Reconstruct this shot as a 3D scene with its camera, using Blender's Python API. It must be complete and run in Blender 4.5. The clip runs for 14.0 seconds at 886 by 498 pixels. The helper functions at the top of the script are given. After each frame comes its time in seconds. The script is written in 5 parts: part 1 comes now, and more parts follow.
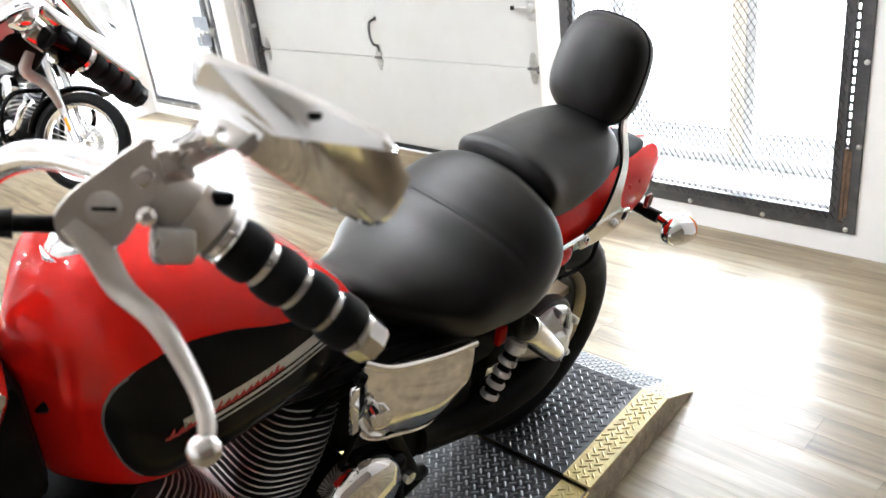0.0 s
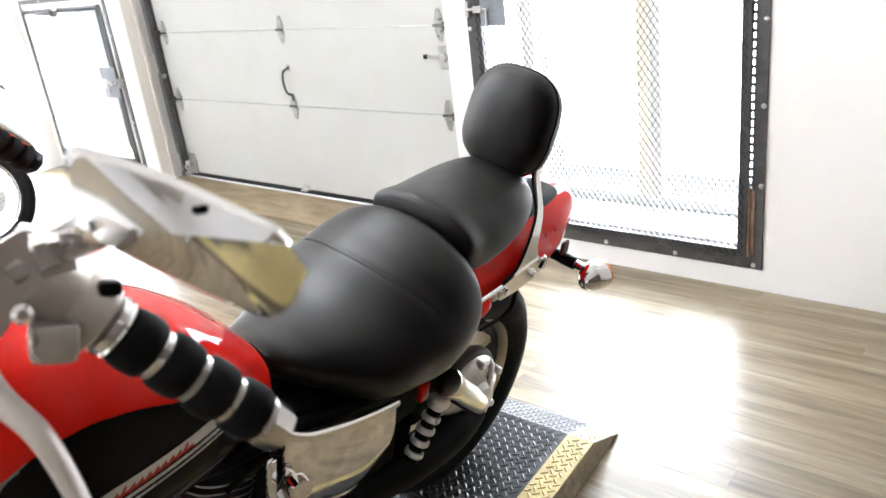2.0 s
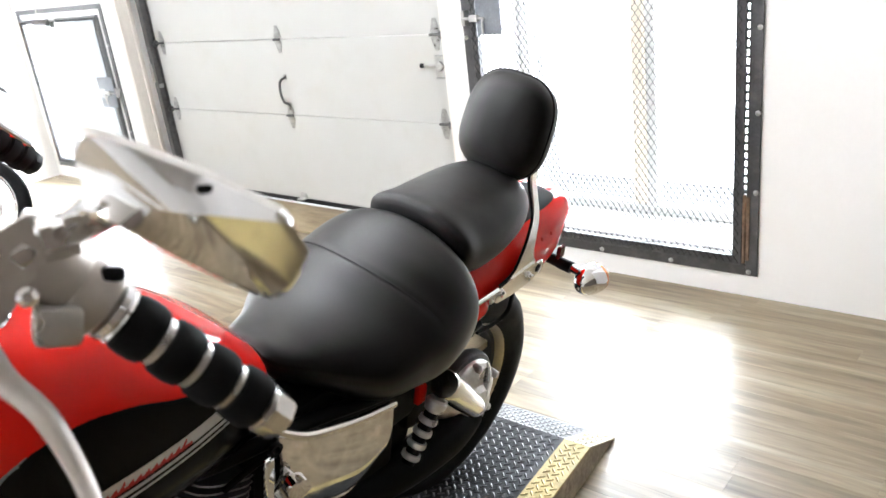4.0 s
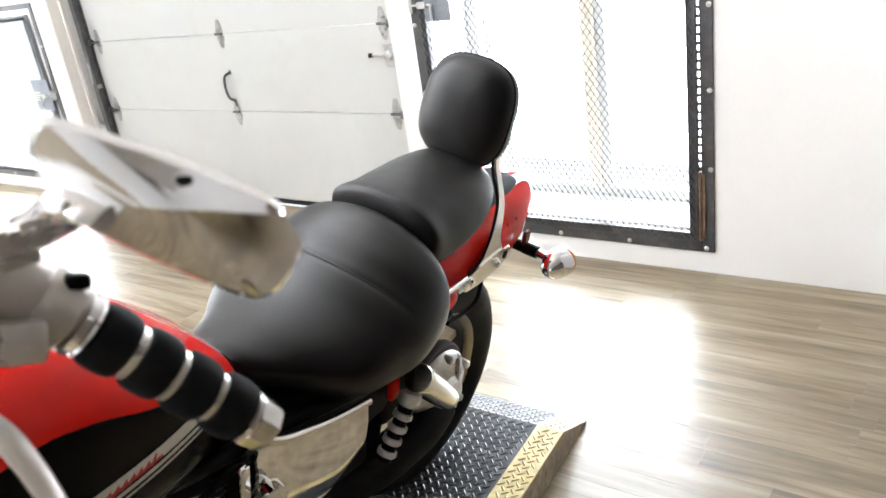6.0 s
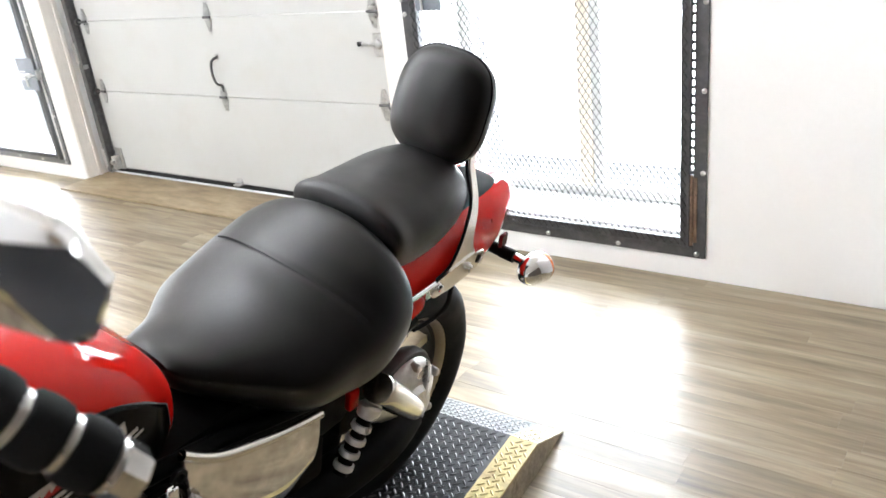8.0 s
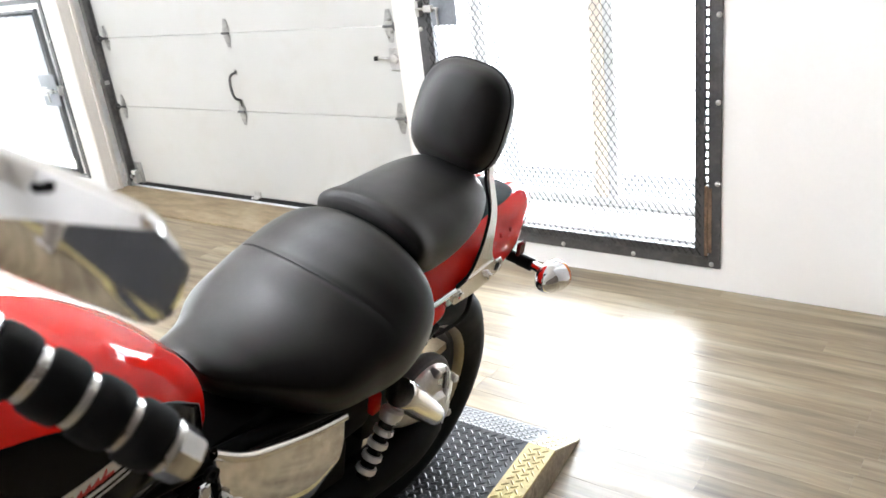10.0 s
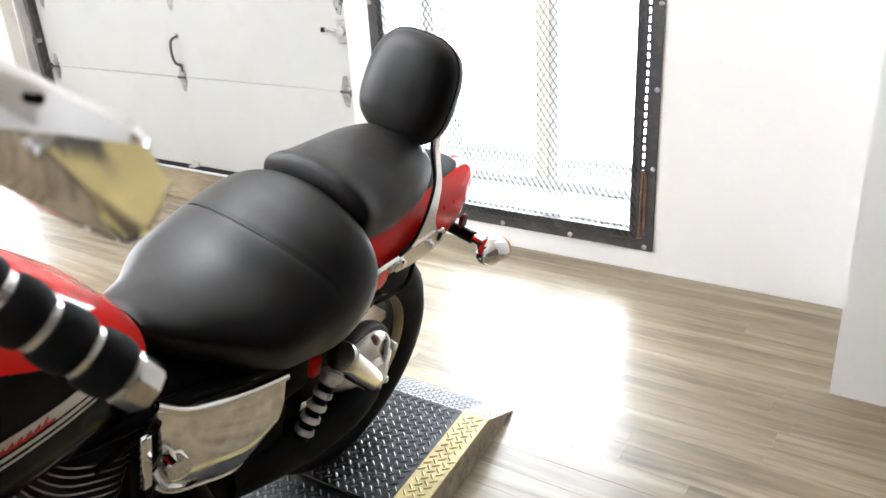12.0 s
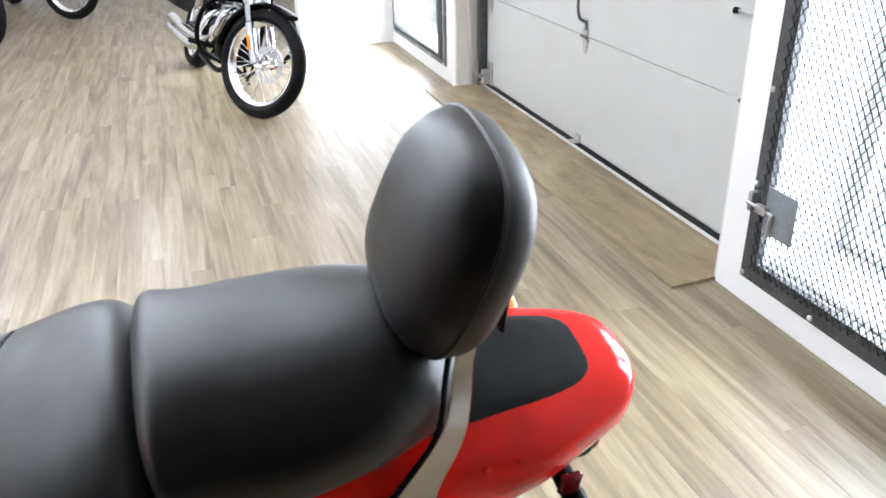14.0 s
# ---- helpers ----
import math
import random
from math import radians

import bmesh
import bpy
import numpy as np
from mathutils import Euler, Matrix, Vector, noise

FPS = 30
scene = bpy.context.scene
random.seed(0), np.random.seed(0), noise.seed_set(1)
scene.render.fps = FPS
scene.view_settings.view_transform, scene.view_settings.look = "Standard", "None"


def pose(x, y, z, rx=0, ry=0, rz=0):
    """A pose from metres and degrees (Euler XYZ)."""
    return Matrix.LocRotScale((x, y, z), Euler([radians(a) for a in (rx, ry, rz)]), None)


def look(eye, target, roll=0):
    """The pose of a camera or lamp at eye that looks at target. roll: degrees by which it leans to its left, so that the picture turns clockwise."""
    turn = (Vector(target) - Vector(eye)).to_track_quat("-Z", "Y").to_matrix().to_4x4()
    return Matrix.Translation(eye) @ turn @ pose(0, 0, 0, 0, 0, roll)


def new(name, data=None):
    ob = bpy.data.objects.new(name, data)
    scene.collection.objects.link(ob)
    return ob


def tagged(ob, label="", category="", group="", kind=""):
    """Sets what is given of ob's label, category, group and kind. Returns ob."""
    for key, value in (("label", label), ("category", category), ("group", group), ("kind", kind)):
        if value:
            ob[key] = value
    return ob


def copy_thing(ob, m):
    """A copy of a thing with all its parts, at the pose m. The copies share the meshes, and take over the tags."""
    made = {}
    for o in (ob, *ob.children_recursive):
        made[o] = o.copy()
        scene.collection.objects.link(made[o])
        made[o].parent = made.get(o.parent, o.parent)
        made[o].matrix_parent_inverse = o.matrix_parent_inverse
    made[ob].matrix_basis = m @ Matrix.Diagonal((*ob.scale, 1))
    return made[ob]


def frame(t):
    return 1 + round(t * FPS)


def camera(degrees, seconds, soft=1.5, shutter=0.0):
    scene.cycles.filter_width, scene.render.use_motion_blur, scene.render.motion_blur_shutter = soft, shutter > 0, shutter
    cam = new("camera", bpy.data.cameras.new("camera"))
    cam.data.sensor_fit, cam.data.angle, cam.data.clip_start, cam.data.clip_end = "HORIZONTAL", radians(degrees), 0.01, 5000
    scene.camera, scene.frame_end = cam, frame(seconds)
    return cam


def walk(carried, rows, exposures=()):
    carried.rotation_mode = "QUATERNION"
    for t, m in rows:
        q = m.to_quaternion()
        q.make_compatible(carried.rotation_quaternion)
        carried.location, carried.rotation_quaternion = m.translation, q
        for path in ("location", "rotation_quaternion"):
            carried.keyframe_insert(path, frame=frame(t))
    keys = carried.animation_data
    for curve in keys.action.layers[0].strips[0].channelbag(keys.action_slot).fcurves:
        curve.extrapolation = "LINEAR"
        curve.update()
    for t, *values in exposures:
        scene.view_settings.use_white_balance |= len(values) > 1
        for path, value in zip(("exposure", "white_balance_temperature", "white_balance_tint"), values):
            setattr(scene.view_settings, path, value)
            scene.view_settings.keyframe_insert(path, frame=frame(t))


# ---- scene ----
cam = camera(58.1, 14.0)
cam.data.dof.use_dof, cam.data.dof.focus_distance, cam.data.dof.aperture_fstop = True, 2.2, 7.0
PATH = [
    (0, (0.322, 0.093, 1.548), (-1.037, 1.317, 0.738), -7.4),
    (0.2, (0.324, 0.110, 1.559), (-1.000, 1.382, 0.767), -7.4),
    (0.5, (0.315, 0.123, 1.568), (-0.960, 1.469, 0.817), -6.8),
    (1, (0.306, 0.132, 1.565), (-0.933, 1.507, 0.806), -7.0),
    (1.5, (0.305, 0.131, 1.566), (-0.931, 1.518, 0.825), -7.0),
    (2, (0.312, 0.129, 1.566), (-0.925, 1.516, 0.829), -7.1),
    (2.5, (0.314, 0.125, 1.563), (-0.916, 1.520, 0.828), -7.0),
    (3, (0.323, 0.114, 1.556), (-0.911, 1.512, 0.834), -6.9),
    (5.3, (0.295, 0.113, 1.547), (-0.935, 1.522, 0.840), -7.2),
    (5.5, (0.286, 0.115, 1.544), (-0.910, 1.544, 0.818), -6.5),
    (5.8, (0.283, 0.125, 1.555), (-0.876, 1.592, 0.845), -7.6),
    (6, (0.269, 0.123, 1.538), (-0.867, 1.589, 0.791), -8.5),
    (6.2, (0.275, 0.182, 1.539), (-0.833, 1.663, 0.778), -6.8),
    (6.5, (0.277, 0.258, 1.531), (-0.860, 1.728, 0.793), -5.2),
    (7, (0.267, 0.282, 1.504), (-0.841, 1.748, 0.715), -6.3),
    (7.5, (0.262, 0.268, 1.514), (-0.873, 1.728, 0.753), -6.8),
    (8, (0.259, 0.248, 1.513), (-0.870, 1.710, 0.746), -6.7),
    (8.5, (0.263, 0.242, 1.510), (-0.874, 1.700, 0.747), -6.8),
    (9, (0.267, 0.245, 1.515), (-0.900, 1.688, 0.768), -7.5),
    (11.5, (0.287, 0.130, 1.518), (-0.782, 1.656, 0.791), -4.7),
    (11.7, (0.293, 0.138, 1.524), (-0.699, 1.693, 0.750), -2.9),
    (12, (0.281, 0.161, 1.504), (-0.742, 1.689, 0.717), -3.3),
    (12.2, (0.287, 0.271, 1.498), (-0.917, 1.672, 0.732), -5.2),
    (12.5, (0.290, 0.456, 1.514), (-1.060, 1.736, 0.779), -5.0),
    (12.8, (0.246, 0.617, 1.521), (-1.192, 1.764, 0.735), -6.1),
    (13, (0.178, 0.731, 1.507), (-1.295, 1.854, 0.751), -4.9),
    (13.3, (0.069, 0.920, 1.524), (-1.371, 1.987, 0.637), -4.6),
    (13.5, (0.032, 1.060, 1.514), (-1.466, 2.070, 0.656), -5.2),
    (13.7, (0.015, 1.200, 1.512), (-1.584, 2.076, 0.689), -4.9),
    (13.8, (0.015, 1.271, 1.513), (-1.635, 2.043, 0.686), -3.5),
    (14, (-0.051, 1.438, 1.496), (-1.752, 1.991, 0.602), -1.2),
]
walk(cam, [(t, look(eye, target, roll)) for t, eye, target, roll in PATH], exposures=((0, 1.02, 6150, 10), (12.2, 1.02, 6150, 10), (13, 0.9, 6050, 10), (14, 0.82, 5800, 10)))

# ---- world, light ----
OUT = 7.0
world = bpy.data.worlds.new("world")
scene.world = world
world.use_nodes = True
wn = world.node_tree
sky = wn.nodes.new("ShaderNodeTexSky")
sky.sky_type, sky.sun_disc, sky.sun_elevation, sky.sun_rotation = "NISHITA", False, radians(48), radians(20)
wn.nodes["Background"].inputs[1].default_value = 0.15
wn.links.new(sky.outputs[0], wn.nodes["Background"].inputs[0])
sun = new("sun", bpy.data.lights.new("sun", "SUN"))
sun.data.energy, sun.data.angle, sun.data.color = 1.5, radians(12), (1.0, 0.97, 0.93)
sun.matrix_basis = look((0, 20, 22), (0, 30, 0))


def area(name, m, sx, sy, watts, color=(1, 1, 1)):
    lamp = new(name, bpy.data.lights.new(name, "AREA"))
    lamp.data.shape, lamp.data.size, lamp.data.size_y = "RECTANGLE", sx, sy
    lamp.data.energy, lamp.data.color = watts, color
    lamp.matrix_basis = m
    return lamp


# daylight that the openings let in
area("window_daylight", look((-1.43, 3.74, 1.05), (-1.43, 0.0, 0.3)), 1.2, 1.6, 52, (0.96, 0.98, 1.0))
area("far_window_daylight", look((-6.16, 3.42, 0.79), (-6.16, 0.0, 0.79)), 1.18, 1.14, 130, (0.96, 0.98, 1.0))
LAMP_PLACES = [(-1.7, 1.4), (-1.55, -0.2), (-2.2, 0.36), (-3.25, 0.8), (-4.3, 0.5), (-5.6, 0.9), (-4.6, -1.6), (-3.0, -3.4), (-1.0, -3.6), (-7.0, -0.4), (-7.3, -2.6), (-8.6, 0.9), (-9.6, -1.4), (-10.3, -4.0)]
CEIL = 3.1
BULB = 187.0


# ---- materials ----
def nodes_of(name):
    m = bpy.data.materials.new(name)
    m.use_nodes = True
    return m, m.node_tree, m.node_tree.nodes["Principled BSDF"]


def noise_tex(t, scale, stretch=(1, 1, 1), detail=5, coord="Object"):
    tc, mp, n = t.nodes.new("ShaderNodeTexCoord"), t.nodes.new("ShaderNodeMapping"), t.nodes.new("ShaderNodeTexNoise")
    mp.inputs["Scale"].default_value = stretch
    n.inputs["Scale"].default_value, n.inputs["Detail"].default_value = scale, detail
    t.links.new(tc.outputs[coord], mp.inputs[0])
    t.links.new(mp.outputs[0], n.inputs["Vector"])
    return n


def ramp(t, src, *stops):
    r = t.nodes.new("ShaderNodeValToRGB")
    el = r.color_ramp.elements
    while len(el) < len(stops):
        el.new(0.5)
    for e, (p, c) in zip(el, stops):
        e.position, e.color = p, (*c, 1) if len(c) == 3 else c
    t.links.new(src, r.inputs[0])
    return r


def grey(v):
    return (v, v, v)


def mixed(t, kind, fac, a, b):
    m = t.nodes.new("ShaderNodeMix")
    m.data_type, m.blend_type = "RGBA", kind
    for i, v in ((0, fac), (6, a), (7, b)):
        if isinstance(v, (int, float)):
            m.inputs[i].default_value = v
        elif isinstance(v, tuple):
            m.inputs[i].default_value = (*v, 1)
        else:
            t.links.new(v, m.inputs[i])
    return m.outputs[2]


def pbr(name, base, rough=0.5, metal=0.0, var=0.12, scale=6.0, fine=90.0, bump=0.08, coat=0.0, stretch=(1, 1, 1), rvar=0.12, bump_d=0.001, piece=0.0, dirt=None, spec=None):
    """Paint, metal, rubber and the like: tone at two scales, worn gloss, fine relief."""
    m, t, b = nodes_of(name)
    big, small = noise_tex(t, scale, stretch), noise_tex(t, fine, stretch)
    r1 = ramp(t, big.outputs[0], (0.3, grey(1 - var)), (0.7, grey(1 + var * 0.5)))
    r2 = ramp(t, small.outputs[0], (0.35, grey(1 - var * 0.5)), (0.65, grey(1 + var * 0.25)))
    c = mixed(t, "MULTIPLY", 1.0, base, r1.outputs[0])
    c = mixed(t, "MULTIPLY", 1.0, c, r2.outputs[0])
    if piece:
        oi = t.nodes.new("ShaderNodeObjectInfo")
        r3 = ramp(t, oi.outputs["Random"], (0, grey(1 - piece)), (1, grey(1 + piece * 0.5)))
        c = mixed(t, "MULTIPLY", 1.0, c, r3.outputs[0])
    if dirt:
        spots = noise_tex(t, scale * 2.3, stretch, 8)
        r4 = ramp(t, spots.outputs[0], (0.52, grey(0)), (0.72, grey(1)))
        c = mixed(t, "MIX", r4.outputs[0], c, dirt)
    t.links.new(c, b.inputs["Base Color"])
    if not metal and max(base) < 0.03:
        b.inputs["Specular IOR Level"].default_value = 0.25
    if spec is not None:
        b.inputs["Specular IOR Level"].default_value = spec
    rr = ramp(t, big.outputs[0], (0.3, grey(max(0.02, rough - rvar * 0.6))), (0.7, grey(min(1, rough + rvar))))
    t.links.new(rr.outputs[0], b.inputs["Roughness"])
    b.inputs["Metallic"].default_value, b.inputs["Coat Weight"].default_value = metal, coat
    b.inputs["Coat Roughness"].default_value = 0.03
    if bump:
        bp = t.nodes.new("ShaderNodeBump")
        bp.inputs["Strength"].default_value, bp.inputs["Distance"].default_value = bump, bump_d
        t.links.new(small.outputs[0], bp.inputs["Height"])
        t.links.new(bp.outputs[0], b.inputs["Normal"])
    return m


def wood(name, tones, rough, along, piece=0.0, figure=2.2, fine=28.0, spec=0.5, islands=False, bend=0.6, knots=False, coat=0.0, stretch=0.10):
    """Wood figure stretched along x or y, with tone that changes from piece to piece."""
    m, t, b = nodes_of(name)
    st = (stretch, 1, 1) if along == "x" else (1, stretch, 1)
    oi = t.nodes.new("ShaderNodeObjectInfo")
    pick = t.nodes.new("ShaderNodeNewGeometry").outputs["Random Per Island"] if islands else oi.outputs["Random"]
    tc, mp = t.nodes.new("ShaderNodeTexCoord"), t.nodes.new("ShaderNodeMapping")
    mul = t.nodes.new("ShaderNodeVectorMath")
    mul.operation = "SCALE"
    mul.inputs[0].default_value = (37.0, 53.0, 11.0)
    t.links.new(pick, mul.inputs["Scale"])
    add = t.nodes.new("ShaderNodeVectorMath")
    t.links.new(tc.outputs["Object"], add.inputs[0])
    t.links.new(mul.outputs[0], add.inputs[1])
    mp.inputs["Scale"].default_value = st
    t.links.new(add.outputs[0], mp.inputs[0])
    n1, n2, n3 = (t.nodes.new("ShaderNodeTexNoise") for _ in range(3))
    for n, s, d in ((n1, figure, 4), (n2, fine, 4.5), (n3, fine * 4, 3)):
        n.inputs["Scale"].default_value, n.inputs["Detail"].default_value = s, d
        n.inputs["Distortion"].default_value = bend if n is n1 else 0.2
        t.links.new(mp.outputs[0], n.inputs["Vector"])
    c = ramp(t, n1.outputs[0], (0.28, tones[0]), (0.42, tones[1]), (0.56, tones[2]), (0.72, tones[3])).outputs[0]
    c = mixed(t, "MULTIPLY", 1.0, c, ramp(t, n2.outputs[0], (0.25, grey(0.80)), (0.66, grey(1.07))).outputs[0])
    c = mixed(t, "MULTIPLY", 1.0, c, ramp(t, n3.outputs[0], (0.3, grey(0.92)), (0.6, grey(1.03))).outputs[0])
    if piece:
        c = mixed(t, "MULTIPLY", 1.0, c, ramp(t, pick, (0, (1 - piece, 1 - piece * 1.05, 1 - piece * 1.15)), (1, grey(1 + piece * 0.4))).outputs[0])
    if knots:
        v = t.nodes.new("ShaderNodeTexVoronoi")
        v.inputs["Scale"].default_value = 2.1
        mk = t.nodes.new("ShaderNodeMapping")
        mk.inputs["Scale"].default_value = (0.45, 1, 1)
        t.links.new(add.outputs[0], mk.inputs[0])
        t.links.new(mk.outputs[0], v.inputs["Vector"])
        c = mixed(t, "MULTIPLY", 0.75, c, ramp(t, v.outputs["Distance"], (0.0, (0.30, 0.25, 0.20)), (0.022, (0.55, 0.48, 0.40)), (0.05, (0.86, 0.83, 0.78)), (0.10, grey(1))).outputs[0])
    t.links.new(c, b.inputs["Base Color"])
    t.links.new(ramp(t, n2.outputs[0], (0.3, grey(rough + 0.04)), (0.7, grey(rough - 0.02))).outputs[0], b.inputs["Roughness"])
    b.inputs["Specular IOR Level"].default_value = spec
    b.inputs["Coat Weight"].default_value, b.inputs["Coat Roughness"].default_value = coat, 0.24
    bp = t.nodes.new("ShaderNodeBump")
    bp.inputs["Strength"].default_value, bp.inputs["Distance"].default_value = 0.05, 0.001
    t.links.new(n2.outputs[0], bp.inputs["Height"])
    t.links.new(bp.outputs[0], b.inputs["Normal"])
    return m


def leather(name, base, rough):
    """Grained vinyl: fine cell relief and slow wear of the gloss."""
    m, t, b = nodes_of(name)
    big = noise_tex(t, 7, (1, 1, 1), 4)
    tc, v = t.nodes.new("ShaderNodeTexCoord"), t.nodes.new("ShaderNodeTexVoronoi")
    v.inputs["Scale"].default_value = 420
    t.links.new(tc.outputs["Object"], v.inputs["Vector"])
    crease = noise_tex(t, 26, (1, 1, 1), 7)
    c = mixed(t, "MULTIPLY", 1.0, base, ramp(t, big.outputs[0], (0.3, grey(0.8)), (0.7, grey(1.25))).outputs[0])
    t.links.new(c, b.inputs["Base Color"])
    t.links.new(ramp(t, big.outputs[0], (0.3, grey(rough - 0.06)), (0.7, grey(rough + 0.1))).outputs[0], b.inputs["Roughness"])
    lw = t.nodes.new("ShaderNodeLayerWeight")
    lw.inputs["Blend"].default_value = 0.5
    t.links.new(ramp(t, lw.outputs["Facing"], (0.08, grey(0.15)), (0.42, grey(0.68))).outputs[0], b.inputs["Specular IOR Level"])
    b1, b2 = t.nodes.new("ShaderNodeBump"), t.nodes.new("ShaderNodeBump")
    b1.inputs["Strength"].default_value, b1.inputs["Distance"].default_value = 0.25, 0.0006
    b2.inputs["Strength"].default_value, b2.inputs["Distance"].default_value = 0.32, 0.002
    t.links.new(v.outputs["Distance"], b1.inputs["Height"])
    t.links.new(crease.outputs[0], b2.inputs["Height"])
    t.links.new(b1.outputs[0], b2.inputs["Normal"])
    t.links.new(b2.outputs[0], b.inputs["Normal"])
    return m


def glow(name, color, strength):
    m, t, b = nodes_of(name)
    b.inputs["Base Color"].default_value = (*color, 1)
    b.inputs["Emission Color"].default_value, b.inputs["Emission Strength"].default_value = (*color, 1), strength
    return m


def clear(name, color, rough=0.03, trans=1.0):
    m, t, b = nodes_of(name)
    b.inputs["Base Color"].default_value = (*color, 1)
    b.inputs["Transmission Weight"].default_value, b.inputs["Roughness"].default_value = trans, rough
    return m


wall_paint = pbr("wall_paint", (0.89, 0.885, 0.875), 0.5, var=0.018, scale=0.9, fine=60, bump=0.05, dirt=(0.865, 0.855, 0.84))
tan_paint = pbr("tan_paint", (0.15, 0.122, 0.10), 0.6, var=0.06, scale=1.3, fine=60, bump=0.12)
ceiling_paint = pbr("ceiling_paint", (0.80, 0.775, 0.74), 0.7, var=0.06, scale=1.0)
door_steel = pbr("door_steel", (0.555, 0.56, 0.543), 0.36, var=0.03, scale=2.0, fine=240, bump=0.15, dirt=(0.53, 0.53, 0.505))
plank_tones = ((0.116, 0.079, 0.038), (0.200, 0.149, 0.080), (0.276, 0.217, 0.130), (0.350, 0.293, 0.194))
floor_vinyl = wood("floor_vinyl", plank_tones, 0.50, "x", 0.07, 13.0, 48, spec=0.75, coat=0.42, bend=0.7, stretch=0.085, knots=True)
far_vinyl = wood("far_vinyl", plank_tones, 0.50, "x", 0.07, 13.0, 48, spec=0.75, coat=0.42, bend=0.7, stretch=0.085, islands=True, knots=True)
plywood = wood("plywood", ((0.165, 0.115, 0.060), (0.235, 0.172, 0.094), (0.30, 0.228, 0.132), (0.36, 0.285, 0.178)), 0.5, "x", 0.0, 3.6, 16, bend=2.2, stretch=0.3)
black_steel = pbr("black_steel", (0.072, 0.072, 0.076), 0.42, metal=0.3, var=0.3, scale=9, bump=0.2, dirt=(0.10, 0.098, 0.095))
grey_steel = pbr("grey_steel", (0.17, 0.175, 0.18), 0.45, metal=0.3, var=0.2, scale=9)
rusty_steel = pbr("rusty_steel", (0.20, 0.13, 0.085), 0.6, metal=0.2, var=0.4, scale=14, dirt=(0.10, 0.05, 0.03))
galvanised = pbr("galvanised", (0.55, 0.55, 0.54), 0.38, metal=0.85, var=0.2, scale=22)
hinge_steel = pbr("hinge_steel", (0.46, 0.46, 0.45), 0.33, metal=0.85, var=0.3, scale=40)
dark_galvanised = pbr("dark_galvanised", (0.16, 0.16, 0.16), 0.4, metal=0.8, var=0.25, scale=22)
seal_rubber = pbr("seal_rubber", (0.018, 0.018, 0.018), 0.7, var=0.3)
window_alu = pbr("window_alu", (0.70, 0.70, 0.69), 0.5, var=0.05)
mesh_steel = pbr("mesh_steel", (0.012, 0.012, 0.012), 0.7, var=0.2)
window_wood = pbr("window_wood", (0.93, 0.82, 0.68), 0.5, var=0.2, scale=8, stretch=(1, 1, 0.15))
deck_plate = pbr("deck_plate", (0.034, 0.036, 0.041), 0.48, metal=0.3, var=0.3, scale=7, fine=120, dirt=(0.05, 0.05, 0.05))
tread_steel = pbr("tread_steel", (0.17, 0.174, 0.182), 0.45, metal=0.7, var=0.3, scale=30)
worn_yellow = pbr("worn_yellow", (0.68, 0.62, 0.46), 0.5, var=0.25, scale=14, dirt=(0.5, 0.42, 0.2))
ramp_plate = pbr("ramp_plate", (0.20, 0.205, 0.21), 0.5, metal=0.7, var=0.3, scale=8)
yellow_paint = pbr("yellow_paint", (0.68, 0.56, 0.23), 0.4, var=0.25, scale=10, dirt=(0.5, 0.38, 0.16))
skirt_steel = pbr("skirt_steel", (0.44, 0.37, 0.28), 0.6, var=0.35, scale=16, dirt=(0.24, 0.20, 0.15))
seat_vinyl = leather("seat_vinyl", (0.0034, 0.0028, 0.0026), 0.42)
thread = pbr("thread", (0.012, 0.012, 0.013), 0.8)
red_paint = pbr("red_paint", (0.66, 0.011, 0.006), 0.03, var=0.08, scale=3, fine=400, bump=0.0, rvar=0.015, spec=0.3)
gloss_black = pbr("gloss_black", (0.0025, 0.0025, 0.0027), 0.16, var=0.2, scale=4, bump=0.0, rvar=0.05, spec=0.10)
satin_black = pbr("satin_black", (0.0022, 0.0022, 0.0023), 0.5, var=0.3, scale=10, spec=0.09)
fender_pad = pbr("fender_pad", (0.007, 0.007, 0.007), 0.75, var=0.3, scale=20)
chrome = pbr("chrome", (0.86, 0.86, 0.87), 0.06, metal=1.0, var=0.05, scale=6, bump=0.02, rvar=0.05)
aged_chrome = pbr("aged_chrome", (0.50, 0.50, 0.51), 0.10, metal=1.0, var=0.2, scale=9, rvar=0.08)
worn_chrome = pbr("worn_chrome", (0.82, 0.81, 0.79), 0.08, metal=1.0, var=0.2, scale=10, bump=0.12, rvar=0.14, fine=40, bump_d=0.002, dirt=(0.60, 0.57, 0.53))
cast_alu = pbr("cast_alu", (0.62, 0.61, 0.59), 0.32, metal=0.9, var=0.2, scale=12, rvar=0.15)
brushed_alu = pbr("brushed_alu", (0.66, 0.645, 0.62), 0.26, metal=0.85, var=0.12, scale=9)
coil_alu = pbr("coil_alu", (0.72, 0.72, 0.73), 0.3, metal=0.6, var=0.12, scale=20)
control_alu = pbr("control_alu", (0.52, 0.48, 0.44), 0.42, metal=0.55, var=0.08, scale=9)
polished_alu = pbr("polished_alu", (0.74, 0.72, 0.685), 0.2, metal=1.0, var=0.06, scale=9, rvar=0.06)
dark_lens = pbr("dark_lens", (0.13, 0.004, 0.006), 0.18, var=0.1)
rim_black = pbr("rim_black", (0.012, 0.012, 0.012), 0.5, var=0.2)
gold_rim = pbr("gold_rim", (0.46, 0.38, 0.27), 0.34, metal=0.75, var=0.15, scale=8)
